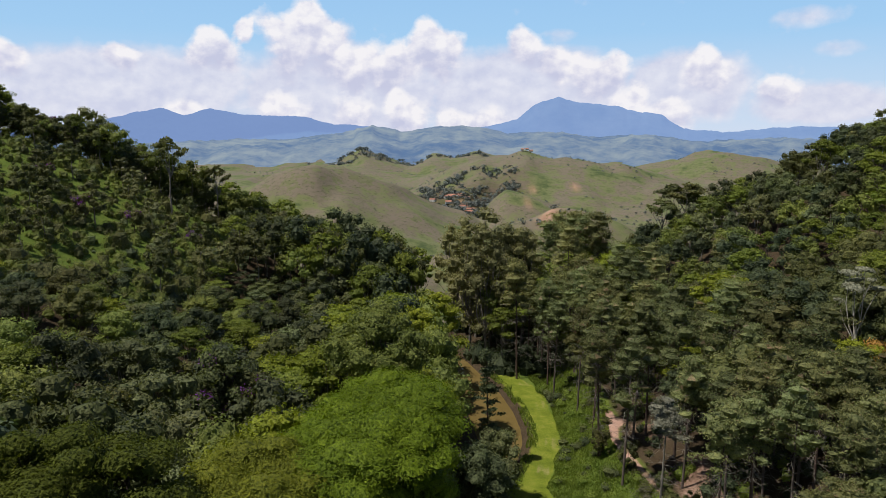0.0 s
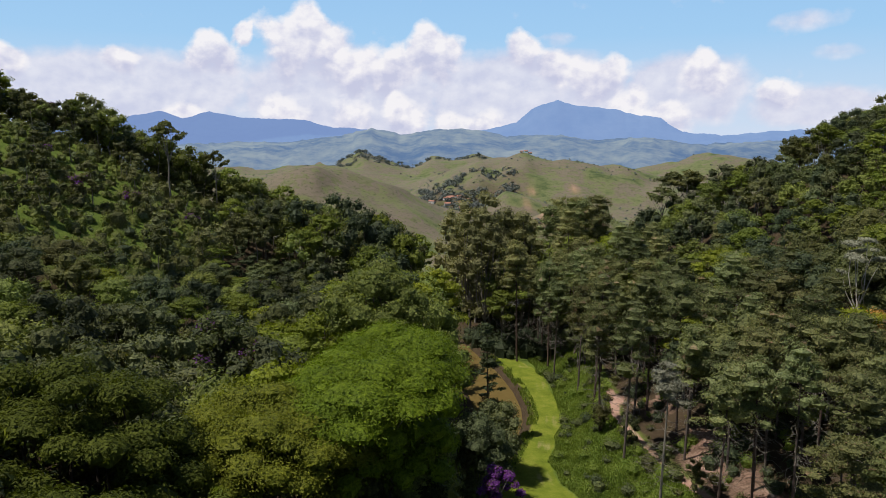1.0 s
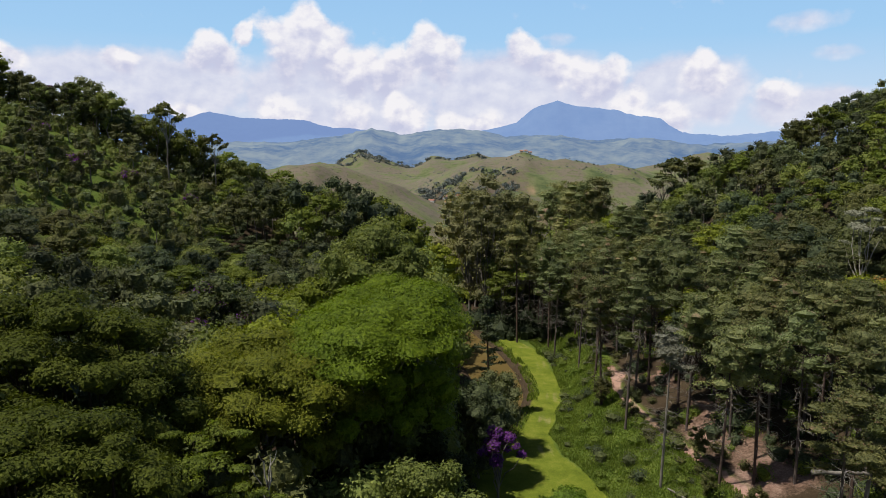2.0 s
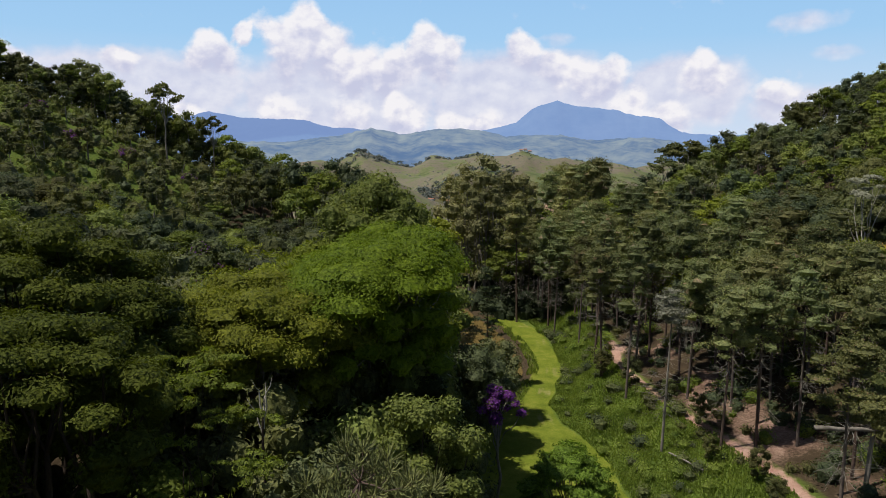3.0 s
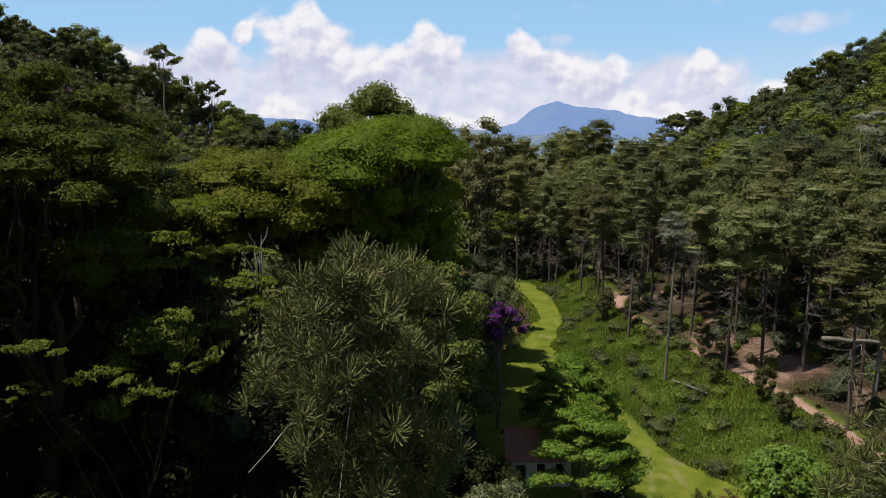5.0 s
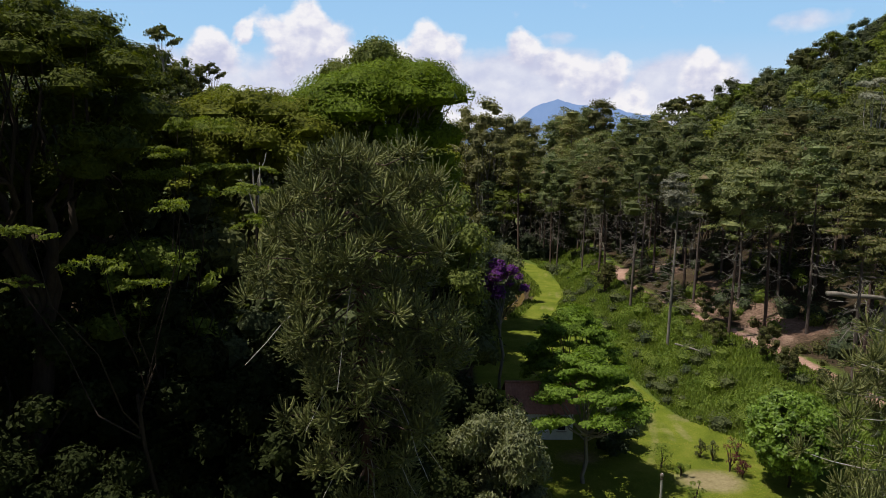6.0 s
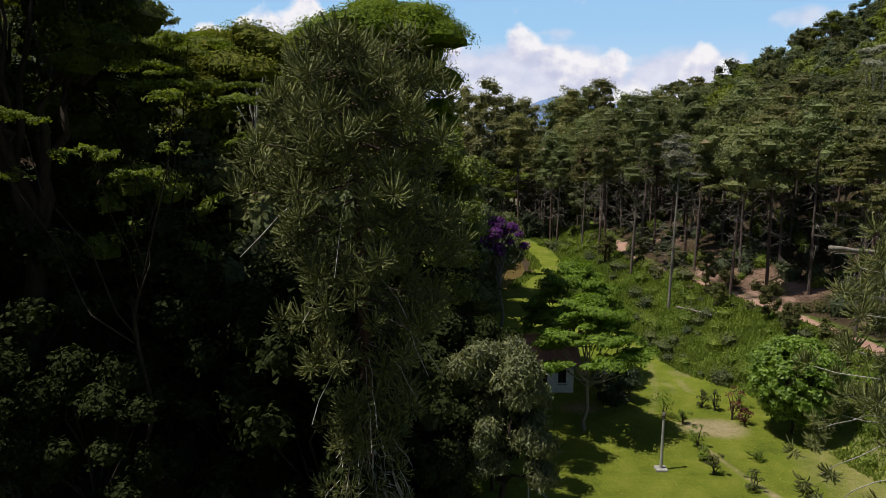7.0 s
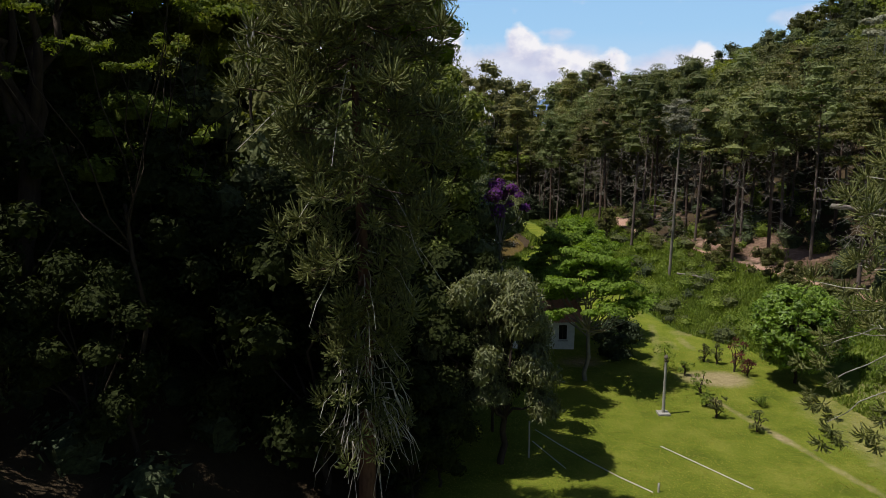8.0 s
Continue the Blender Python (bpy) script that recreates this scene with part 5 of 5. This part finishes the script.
for spacing, share, tint, r, per, size, seed, tag in (
        (2.5, 0.62, LEAF_SLOPE, 1.15, 64, 0.28, 10, "low green shrubs over the grassy hillside"), (3.1, 0.42, LEAF_MIX, 1.1, 60, 0.28, 19, "mid-green shrubs over the grassy hillside"),
        (5.0, 0.50, LEAF_MIX, 1.9, 130, 0.34, 20, "taller dark shrubs over the grassy hillside"), (4.4, 0.34, LEAF_OLIVE, 1.3, 70, 0.28, 21, "olive shrubs over the grassy hillside")):
    stuff("hillside_shrubs", [(x, y) for x, y, turn, s, u in scatter(spacing, -140, -40, 100, 192, seed) if on_slope(x, y) and u < share], tint, tag, "shrubs", r, per, size, seed, 1.05, 0.6, (6, 3))
for x, y, turn, s, u in scatter(9.5, -140, -40, 102, 190, 22):
    if on_slope(x, y) and u < 0.6:
        kept(HILL_TREES[int(u * 8.3) % 3], first_of, x, y, turn, 0.7 + 0.5 * s)


def blades(name, count, x0, x1, y0, y1, keep, tall, wide, material, label, seed):
    """Upright grass and weed blades over the ground."""
    rng = np.random.default_rng(seed)
    p = rng.uniform([x0, y0], [x1, y1], (count, 2))
    p = p[keep(p[:, 0], p[:, 1])]
    grow = tall * (0.45 + 0.75 * soft_noise(p[:, 0] * 0.55, p[:, 1] * 0.55))
    at = np.stack([p[:, 0], p[:, 1], ground_z(p[:, 0], p[:, 1]) + grow * 0.3], -1)
    up = np.array([[0, 0, 1.0]]) + rng.normal(size=(len(at), 3)) * 0.45
    corners = leaf_blades(at, rng.normal(size=(len(at), 3)) + np.array([0, 0, 0.5]), 1.0, 1.0, rng, up).reshape(-1, 3, 3)
    mid = at[:, None]
    corners = mid + (corners - mid) * np.stack([np.full_like(grow, 1) * wide * 3, np.full_like(grow, 1) * wide * 3, grow], -1)[:, None]
    return tagged(new(name, leaf_mesh(name, corners.reshape(-1, 3), material)), label, "grass", kind="stuff")


def on_bank(x, y):
    foot, trail, way = table(y, FOOT_X), table(y, TRAIL_X), table(y, PATH_X)
    edge = 1.3 * rugged(x, y, 5.0, 2)
    return (x > way + 1.7 + edge) & (x < trail - 0.8) & (x > foot - np.interp(y, [58, 66], [1.0, 5.0]) + edge) & (np.hypot(x - 27.2, y - 50) > 3.4)


def on_verge(x, y):
    wet = x - table(y, RIVER_X) - table(y, RIVER_W)
    return (wet > 0.7) & (wet < 2.6) & (x < table(y, PATH_X) - 1.6) & (rugged(x, y, 4.0, 2) > -0.2)


blades("bank_weeds", 170000, 14, 38, 42, 150, on_bank, 0.62, 0.05, LEAF_WEED, "tall green weeds and grass on the bank", 3)
blades("lawn_grass", 95000, -2, 28, 27, 66, lambda x, y: surface_masks(x, y)["lawn"] * (1 - surface_masks(x, y)["straw"]) * step(66, 50, y + 5 * rugged(x, y, 2, 2)) > lattice(x * 7.7, y * 5.3) * 0.6 + 0.25, 0.05, 0.02, GRASS_TUFT, "short green grass of the mown lawn", 9)
blades("river_reeds", 16000, 4, 20, 98, 152, on_verge, 0.9, 0.08, LEAF_WEED, "green reeds between the river and the path", 4)
for seed, part_of, tint, r, tag in ((12, 0.26, LEAF_WEED, 0.95, "leafy light green shrubs among the weeds on the bank"), (31, 0.24, LEAF_MIX, 1.15, "darker green shrubs among the weeds on the bank"), (35, 0.03, LEAF_DEEP, 0.9, "dark leafy shrubs among the weeds on the bank"), (32, 0.14, LEAF_OLIVE, 0.95, "olive shrubs among the weeds on the bank")):
    bank = [(x, y) for x, y, turn, s, u in scatter(2.4, 16, 38, 44, 150, seed) if on_bank(x, y) and u < part_of]
    stuff("bank_shrubs", bank, tint, tag, "shrubs", r, 150, 0.22, seed, 0.95, 0.6)
for x, y, turn, s in ((33.8, 70.5, 20, 0.30), (32.0, 83.5, 80, 0.34), (30.2, 90.0, 140, 0.30), (27.3, 97.5, 200, 0.36), (24.6, 104.0, 260, 0.34), (33.0, 64.5, 310, 0.26), (30.6, 76.0, 50, 0.24)):
    stand(MIXED[6], x, y, turn, s)
under_pines = [(x, y) for x, y, turn, s, u in scatter(3.0, 24, 62, 58, 130, 33) if 3.5 < x - float(table(y, TRAIL_X)) < 22 and u < 0.34]
stuff("pine_undergrowth", under_pines, LEAF_WEED, "fresh green undergrowth between the pine stems", "undergrowth", 1.2, 170, 0.24, 34, 1.0, 0.6)
near_trail = [(x, y) for x, y, turn, s, u in scatter(2.2, 20, 50, 44, 125, 13) if 0.9 < abs(x - float(table(y, TRAIL_X))) < 3.5 and u < (0.75 if x < float(table(y, TRAIL_X)) else 0.45)]
stuff("trail_shrubs", near_trail, LEAF_MIX, "green shrubs along the red trail", "shrubs", 0.9, 120, 0.26, 8, 0.9, 0.6)
under = []
edge = [(x, y) for x, y, turn, s, u in scatter(1.3, -4, 5, 27, 46, 51) if u < 0.45 and float(surface_masks(np.array(x), np.array(y))["lawn"]) < 0.6]
stuff("ground_plants", edge, LEAF_DEEP, "low leafy plants in the shade under the trees", "plants", 0.45, 70, 0.16, 52, 0.9)
thicket = [(x, y) for x, y, turn, s, u in scatter(2.8, 4, 27, 151, 160, 53) if abs(x - float(table(y, RIVER_X))) > 6.5]
thicket += [(x, y) for x, y, turn, s, u in scatter(3.4, 2, 42, 180, 196, 54)]
stuff("thicket", thicket, LEAF_DEEP, "dark thicket that closes the end of the path", "undergrowth", 2.6, 110, 0.42, 55, 1.3)
for x, y, turn, s, u in scatter(4.0, -60, 70, 26, 190, 14):
    trail = float(table(y, TRAIL_X))
    if (x < float(table(y, VALLEY_LEFT)) - 1 or x > trail + 3 or y > 160) and abs(x) < 0.66 * y + 4 and u < 0.75:
        under.append((x, y))
under += [(x, y) for x, y, turn, s, u in scatter(4.0, 36, 112, 186, 218, 15) if u < 0.8]
stuff("undergrowth", under, LEAF_DEEP, "dark leafy undergrowth beneath the forest", "undergrowth", 1.5, 95, 0.36, 4, 0.9)
# bushes dotted over the far pastures, and the wood in the far hollow
dots, woods = [], []
for k in range(5200):
    a, r = radians(rng.uniform(-30, 28)), rng.uniform(520, 2500)
    x, y = r * math.sin(a), r * math.cos(a)
    if float(rugged(x, y, 130, 3)) > 0.16:
        dots.append((x, y))
for k in range(2600):
    a = radians(rng.uniform(-11, 7))
    r = rng.uniform(1380, 2750)
    x, y = r * math.sin(a), r * math.cos(a)
    if (abs(x - 45 - 0.05 * (y - 1500)) < 120 and 1380 < y < 1800 and float(rugged(x, y, 90, 2)) > -0.3) or (y > 2450 and float(rugged(x, y, 200, 2)) > 0.05):
        woods.append((x, y))
stuff("pasture_bushes", dots, LEAF_FAR_HAZE, "dark bushes dotted over the far pastures", "bushes", 3.0, 8, 2.6, 5, 0.6, 0.8, (5, 1))
stuff("far_woods", woods, LEAF_FAR_HAZE, "dark woods in the far hollow", "woods", 8.0, 22, 5.0, 6, 0.7, 0.8, (5, 1))


# ---- the house, the posts and small things ----
def box(bm, x0, x1, y0, y1, z0, z1, bevel=0.0):
    made = bmesh.ops.create_cube(bm, size=1.0, matrix=Matrix.Translation(((x0 + x1) / 2, (y0 + y1) / 2, (z0 + z1) / 2)) @ Matrix.Diagonal((x1 - x0, y1 - y0, z1 - z0, 1)))
    if bevel:
        edges = list({e for v in made["verts"] for e in v.link_edges})
        bmesh.ops.bevel(bm, geom=edges, offset=bevel, segments=2, affect="EDGES", profile=0.7)


def part(name, bm, material, parent, label=""):
    me = bpy.data.meshes.new(name)
    bm.to_mesh(me)
    bm.free()
    me.materials.append(material)
    ob = new(name, me)
    ob.parent = parent
    return tagged(ob, label)


def part_box(name, dims, material, parent, label="", bevel=0.01):
    bm = bmesh.new()
    box(bm, *dims, bevel)
    return part(name, bm, material, parent, label)


def house(x, y, length, depth):
    z = zat(x + length * 0.6, y) - 0.15
    h = thing("house", "small white house with a red clay tile roof under trees", "house", at=pose(x, y, z))
    tall, t = 3.0, 0.22
    # front wall in pieces round two windows and a door
    gaps = [(length - 3.0, length - 2.3, 1.0, 2.3), (length - 1.35, length - 0.65, 1.0, 2.3), (length - 4.9, length - 4.0, 0.1, 2.15)]
    bm = bmesh.new()
    cuts = sorted(gaps)
    at = 0.0
    for a, b, lo, hi in cuts:
        box(bm, at, a, 0, t, 0, tall)
        box(bm, a, b, 0, t, hi, tall)
        box(bm, a, b, 0, t, 0, lo)
        at = b
    box(bm, at, length, 0, t, 0, tall)
    part("wall", bm, WALL_WHITE, h, "whitewashed front wall")
    for dims in ((0, length, depth - t, depth, 0, tall), (0, t, t, depth - t, 0, tall), (length - t, length, t, depth - t, 0, tall)):
        part_box("wall", dims, WALL_WHITE, h, bevel=0.0)
    part_box("floor", (t, length - t, t, depth - t, 0.0, 0.1), CONCRETE, h, bevel=0.0)
    for k, (a, b, lo, hi) in enumerate(gaps[:2]):
        w = part_box("window", (a, b, 0.10, 0.13, lo, hi), GLASS_DARK, h, "dark window pane", 0.0)
        bm = bmesh.new()
        for d in ((a - 0.06, a + 0.02, 0.06, 0.17, lo - 0.06, hi + 0.06), (b - 0.02, b + 0.06, 0.06, 0.17, lo - 0.06, hi + 0.06), (a, b, 0.065, 0.165, hi - 0.02, hi + 0.06), (a, b, 0.065, 0.165, lo - 0.06, lo + 0.02), ((a + b) / 2 - 0.02, (a + b) / 2 + 0.02, 0.07, 0.16, lo, hi)):
            box(bm, *d)
        part("frame", bm, DARK_WOOD, w)
        part_box("sill", (a - 0.1, b + 0.1, -0.08, 0.06, lo - 0.13, lo - 0.065), CONCRETE, w)
    a, b, lo, hi = gaps[2]
    part_box("door", (a, b, 0.08, 0.13, lo, hi), DARK_WOOD, h)
    # two slopes of rolled clay tiles
    eave, over, ridge = tall - 0.1, 0.55, tall + 1.55
    n = int((length + 2 * over) / 0.055)
    xs = np.linspace(-over, length + over, n)
    for front in (True, False):
        rows = 15
        ts = np.linspace(0, 1, rows)
        xx, tt = np.meshgrid(xs, ts)
        yy = (-over + (depth / 2 + over) * tt) if front else (depth + over - (depth / 2 + over) * tt)
        zz = eave - 0.15 + (ridge - eave + 0.15) * tt + 0.035 * np.abs(np.sin(xx * math.pi / 0.24)) + 0.02 * ((tt * (rows - 1)) % 2)
        zz = zz + 0.03 * np.sin(xx * 1.3 + tt * 4)
        v = np.stack([xx, yy, zz], -1).reshape(-1, 3)
        top = grid_faces(rows, n)
        under = v - np.array([0, 0, 0.07])
        f = np.concatenate([top if front else top[:, ::-1], (top[:, ::-1] if front else top) + len(v)])
        piece("roof", mesh_of("roof", np.concatenate([v, under]), f, ROOF_TILE), h, "red rolled clay roof tiles")
    part_box("ridge_cap", (-over, length + over, depth / 2 - 0.14, depth / 2 + 0.14, ridge - 0.02, ridge + 0.12), ROOF_TILE, h, bevel=0.04)
    for end in (0.0, length - t):
        bm = bmesh.new()
        vs = [bm.verts.new(c) for c in ((end, 0.05, tall), (end, depth - 0.05, tall), (end, depth / 2, ridge - 0.16))]
        face = bm.faces.new(vs)
        ext = bmesh.ops.extrude_face_region(bm, geom=[face])
        bmesh.ops.translate(bm, verts=[e for e in ext["geom"] if isinstance(e, bmesh.types.BMVert)], vec=(t, 0, 0))
        bmesh.ops.recalc_face_normals(bm, faces=bm.faces)
        part("gable", bm, WALL_WHITE, h)
    return h


house(6.1, 58.4, 5.3, 4.8)


def rod(name, lines, material, parent, label="", sides=10):
    return piece(name, tube_mesh(name, lines, material, sides), parent, label)


def lamp_post(x, y, tall):
    z = zat(x, y)
    p = thing("lamp_post", "grey concrete lamp post on a square footing in the lawn", "lamp post", at=pose(x, y, z))
    part_box("footing", (-0.38, 0.38, -0.38, 0.38, -0.1, 0.14), CONCRETE, p, bevel=0.02)
    rod("post", [np.array([[0, 0, 0.1, 0.11], [0, 0, 0.9, 0.10], [0, 0, tall - 0.3, 0.075], [0, 0, tall - 0.05, 0.07]])], CONCRETE, p)
    rod("collar", [np.array([[0, 0, tall - 0.1, 0.0], [0, 0, tall - 0.09, 0.12], [0, 0, tall, 0.12], [0, 0, tall + 0.01, 0.0]])], DARK_WOOD, p)
    rod("globe", [np.array([[0, 0, tall + 0.01, 0.02], [0, 0, tall + 0.08, 0.11], [0, 0, tall + 0.2, 0.14], [0, 0, tall + 0.32, 0.10], [0, 0, tall + 0.39, 0.01]])], LAMP_GLASS, p, "dull brown lamp globe", 14)
    return p


lamp_post(14.7, 44.1, 3.75)


def pole(x, y, tall, radius, label):
    p = new("pole", tube_mesh("pole", [np.array([[0, 0, -0.3, radius], [0.01, 0, tall * 0.5, radius * 0.95], [0, 0.01, tall, radius * 0.8], [0, 0.01, tall + 0.01, 0.0]])], BARK_PALE, 8))
    p.matrix_basis = pose(x, y, zat(x, y))
    return tagged(p, label, "pole")


pole(4.9, 37.4, 2.2, 0.055, "thin pale wooden pole in the lawn")
pole(11.2, 33.6, 0.5, 0.06, "short pale wooden stake in the lawn")


def rope(points, radius, label):
    p = np.array([[x, y, zat(x, y) + h, radius] for x, y, h in points])
    return tagged(new("rope", tube_mesh("rope", [p], ROPE_WHITE, 5)), label, "rope")


rope([(5.8, 41.2, 0.05), (7.0, 39.1, 0.04), (8.3, 37.0, 0.05), (9.6, 35.1, 0.04), (10.9, 33.5, 0.04)], 0.022, "pale rope lying slack across the shaded grass")
rope([(5.4, 39.5, 0.05), (6.1, 37.8, 0.04), (6.8, 36.1, 0.04)], 0.022, "short pale rope lying on the grass")
rope([(13.0, 39.1, 0.04), (14.2, 37.2, 0.05), (15.3, 35.5, 0.04), (16.3, 33.9, 0.04)], 0.024, "pale rope lying straight on the grass")


def sapling(x, y, tall, material, seed, label, width=0.4, name="sapling", category="shrub"):
    return broadleaf(seed, tall, width, 420, 0.15, material, BARK_DARK, name, label, category, clumps=7, depth=0.85, uneven=0.5, wide=0.5, core=None, at=pose(x, y, zat(x, y)))


for k, (x, y, tall) in enumerate(((18.0, 43.4, 1.6), (18.4, 47.5, 1.7), (19.7, 41.2, 1.3), (18.7, 51.7, 1.2), (21.5, 55.2, 1.5), (21.85, 45.6, 0.6), (22.3, 54.5, 1.7), (18.1, 45.4, 0.8))):
    sapling(x, y, tall, LEAF_WEED if k % 2 else LEAF_MIX, 200 + k, "slender green sapling on the lawn", 0.45 + 0.08 * (k % 3))
sapling(22.9, 52.6, 2.6, LEAF_RED, 220, "dark red-leaved ornamental shrub", 0.8, "red_shrub")
sapling(23.5, 51.6, 1.3, LEAF_RED, 221, "small dark red-leaved ornamental shrub", 0.6, "red_shrub")
sapling(17.6, 53.3, 2.2, LEAF_WEED, 222, "leafy green shrub at the lawn's edge", 1.0, "shrub")
sapling(24.6, 55.0, 2.0, LEAF_BUSH, 223, "leafy green shrub at the lawn's edge", 0.8, "shrub")


def log(points, radius, label):
    p = np.array([[x, y, zat(x, y) + radius * 0.8 + h, radius * (1 - 0.06 * k)] for k, (x, y, h) in enumerate(points)])
    return tagged(new("fallen_log", tube_mesh("fallen_log", [p], BARK_GREY, 8)), label, "log")


log([(27.0, 79.0, 0.5), (28.0, 76.5, 0.6), (29.2, 74.0, 0.5)], 0.11, "bleached fallen log among the weeds on the bank")



def snapped_tree(x, y, tall, tip):
    """A dead stem, broken high up, its snapped top lying out sideways."""
    rng = np.random.default_rng(91)
    z = zat(x, y)
    tree = thing("dead_tree", "dead tree with its pale stem snapped over sideways", "tree", at=pose(x, y, z))
    piece("trunk", tube_mesh("trunk", [bent((0, 0, -0.5), (0.2, 0, tall), 0.26, 0.20, rng, 6, 0, 0.01)], BARK_GREY, 8), tree)
    end = np.array([tip[0] - x, tip[1] - y, tip[2] - z])
    bough = bent((0.2, 0, tall - 0.15), end, 0.20, 0.25, rng, 6, 0, 0.012)
    cap = np.concatenate([bough, [[*(end + unit(end - bough[-2, :3]) * 0.03), 0.01]]])
    piece("snapped_stem", tube_mesh("snapped_stem", [cap], BARK_GREY, 8), tree)
    twigs = [bent(bough[2, :3], bough[2, :3] + np.array(d), 0.04, 0.012, rng, 4, 0.1) for d in ((-1.6, 0.2, 0.9), (0.3, -0.6, -1.4), (-0.9, -0.3, 1.2))]
    piece("twigs", tube_mesh("twigs", twigs, BARK_PALE, 4), tree)
    return tree


def bare_tree(x, y, top):
    """A slim bleached stem with a few bare forked boughs."""
    rng = np.random.default_rng(92)
    tree = thing("dead_tree", "slim bleached dead tree with bare forked boughs", "tree", at=pose(x, y, zat(x, y)))
    tall = top - zat(x, y)
    piece("trunk", tube_mesh("trunk", [bent((0, 0, -0.5), (0, 0, tall - 2.2), 0.15, 0.07, rng, 7, 0, 0.012)], BARK_DARK, 6), tree)
    lines = [bent((0, 0, tall - 2.4 - 0.5 * k), d, 0.06, 0.02, rng, 5, -0.1, 0.05) for k, d in enumerate(((-0.5, 0, tall - 0.4), (0.7, -0.2, tall), (0.1, 0.5, tall - 0.6), (-1.0, 0.3, tall - 1.6)))]
    piece("boughs", tube_mesh("boughs", lines, BARK_PALE, 6), tree, "bleached bare boughs")
    return tree


bare_tree(-11.0, 41.0, 25.2)
snapped_tree(42.6, 66.2, 6.3, (36.3, 65.0, 11.4))


# ---- the far village ----
def cottage(x, y, turn, w, d, tall, label):
    c = thing("cottage", label, "house", "village houses in the far hollow", pose(x, y, zat(x, y) - 0.5, 0, 0, turn))
    part_box("wall", (-w / 2, w / 2, -d / 2, d / 2, 0, tall), WALL_WHITE, c, bevel=0.0)
    bm = bmesh.new()
    e = 0.5
    pts = [(-w / 2 - e, -d / 2 - e, tall), (w / 2 + e, -d / 2 - e, tall), (w / 2 + e, d / 2 + e, tall), (-w / 2 - e, d / 2 + e, tall), (-w / 2 - e, 0, tall + d * 0.3), (w / 2 + e, 0, tall + d * 0.3)]
    v = [bm.verts.new(p) for p in pts]
    for f in ((0, 1, 5, 4), (2, 3, 4, 5), (1, 2, 5), (3, 0, 4), (3, 2, 1, 0)):
        bm.faces.new([v[k] for k in f])
    part("roof", bm, ROOF_TILE, c, "red tile roof")
    for k in range(3):
        wx = -w / 2 + w * (k + 0.5) / 3
        part_box("window", (wx - 0.6, wx + 0.6, -d / 2 - 0.05, -d / 2 + 0.1, 1.0, 2.3), GLASS_DARK, c, bevel=0.0)
    return c


village = np.random.default_rng(5)
for k in range(22):
    x, y = village.uniform(-25, 75), village.uniform(1440, 1640)
    cottage(x, y, village.uniform(-40, 40), village.uniform(9, 16), village.uniform(7, 10), village.uniform(3, 5.5), "far village house with red roof")
for k in range(3):
    cottage(216 + k * 12, 1945 + k * 3, 10 * k, 9, 7, 3.5, "farmhouse on the pasture hilltop")
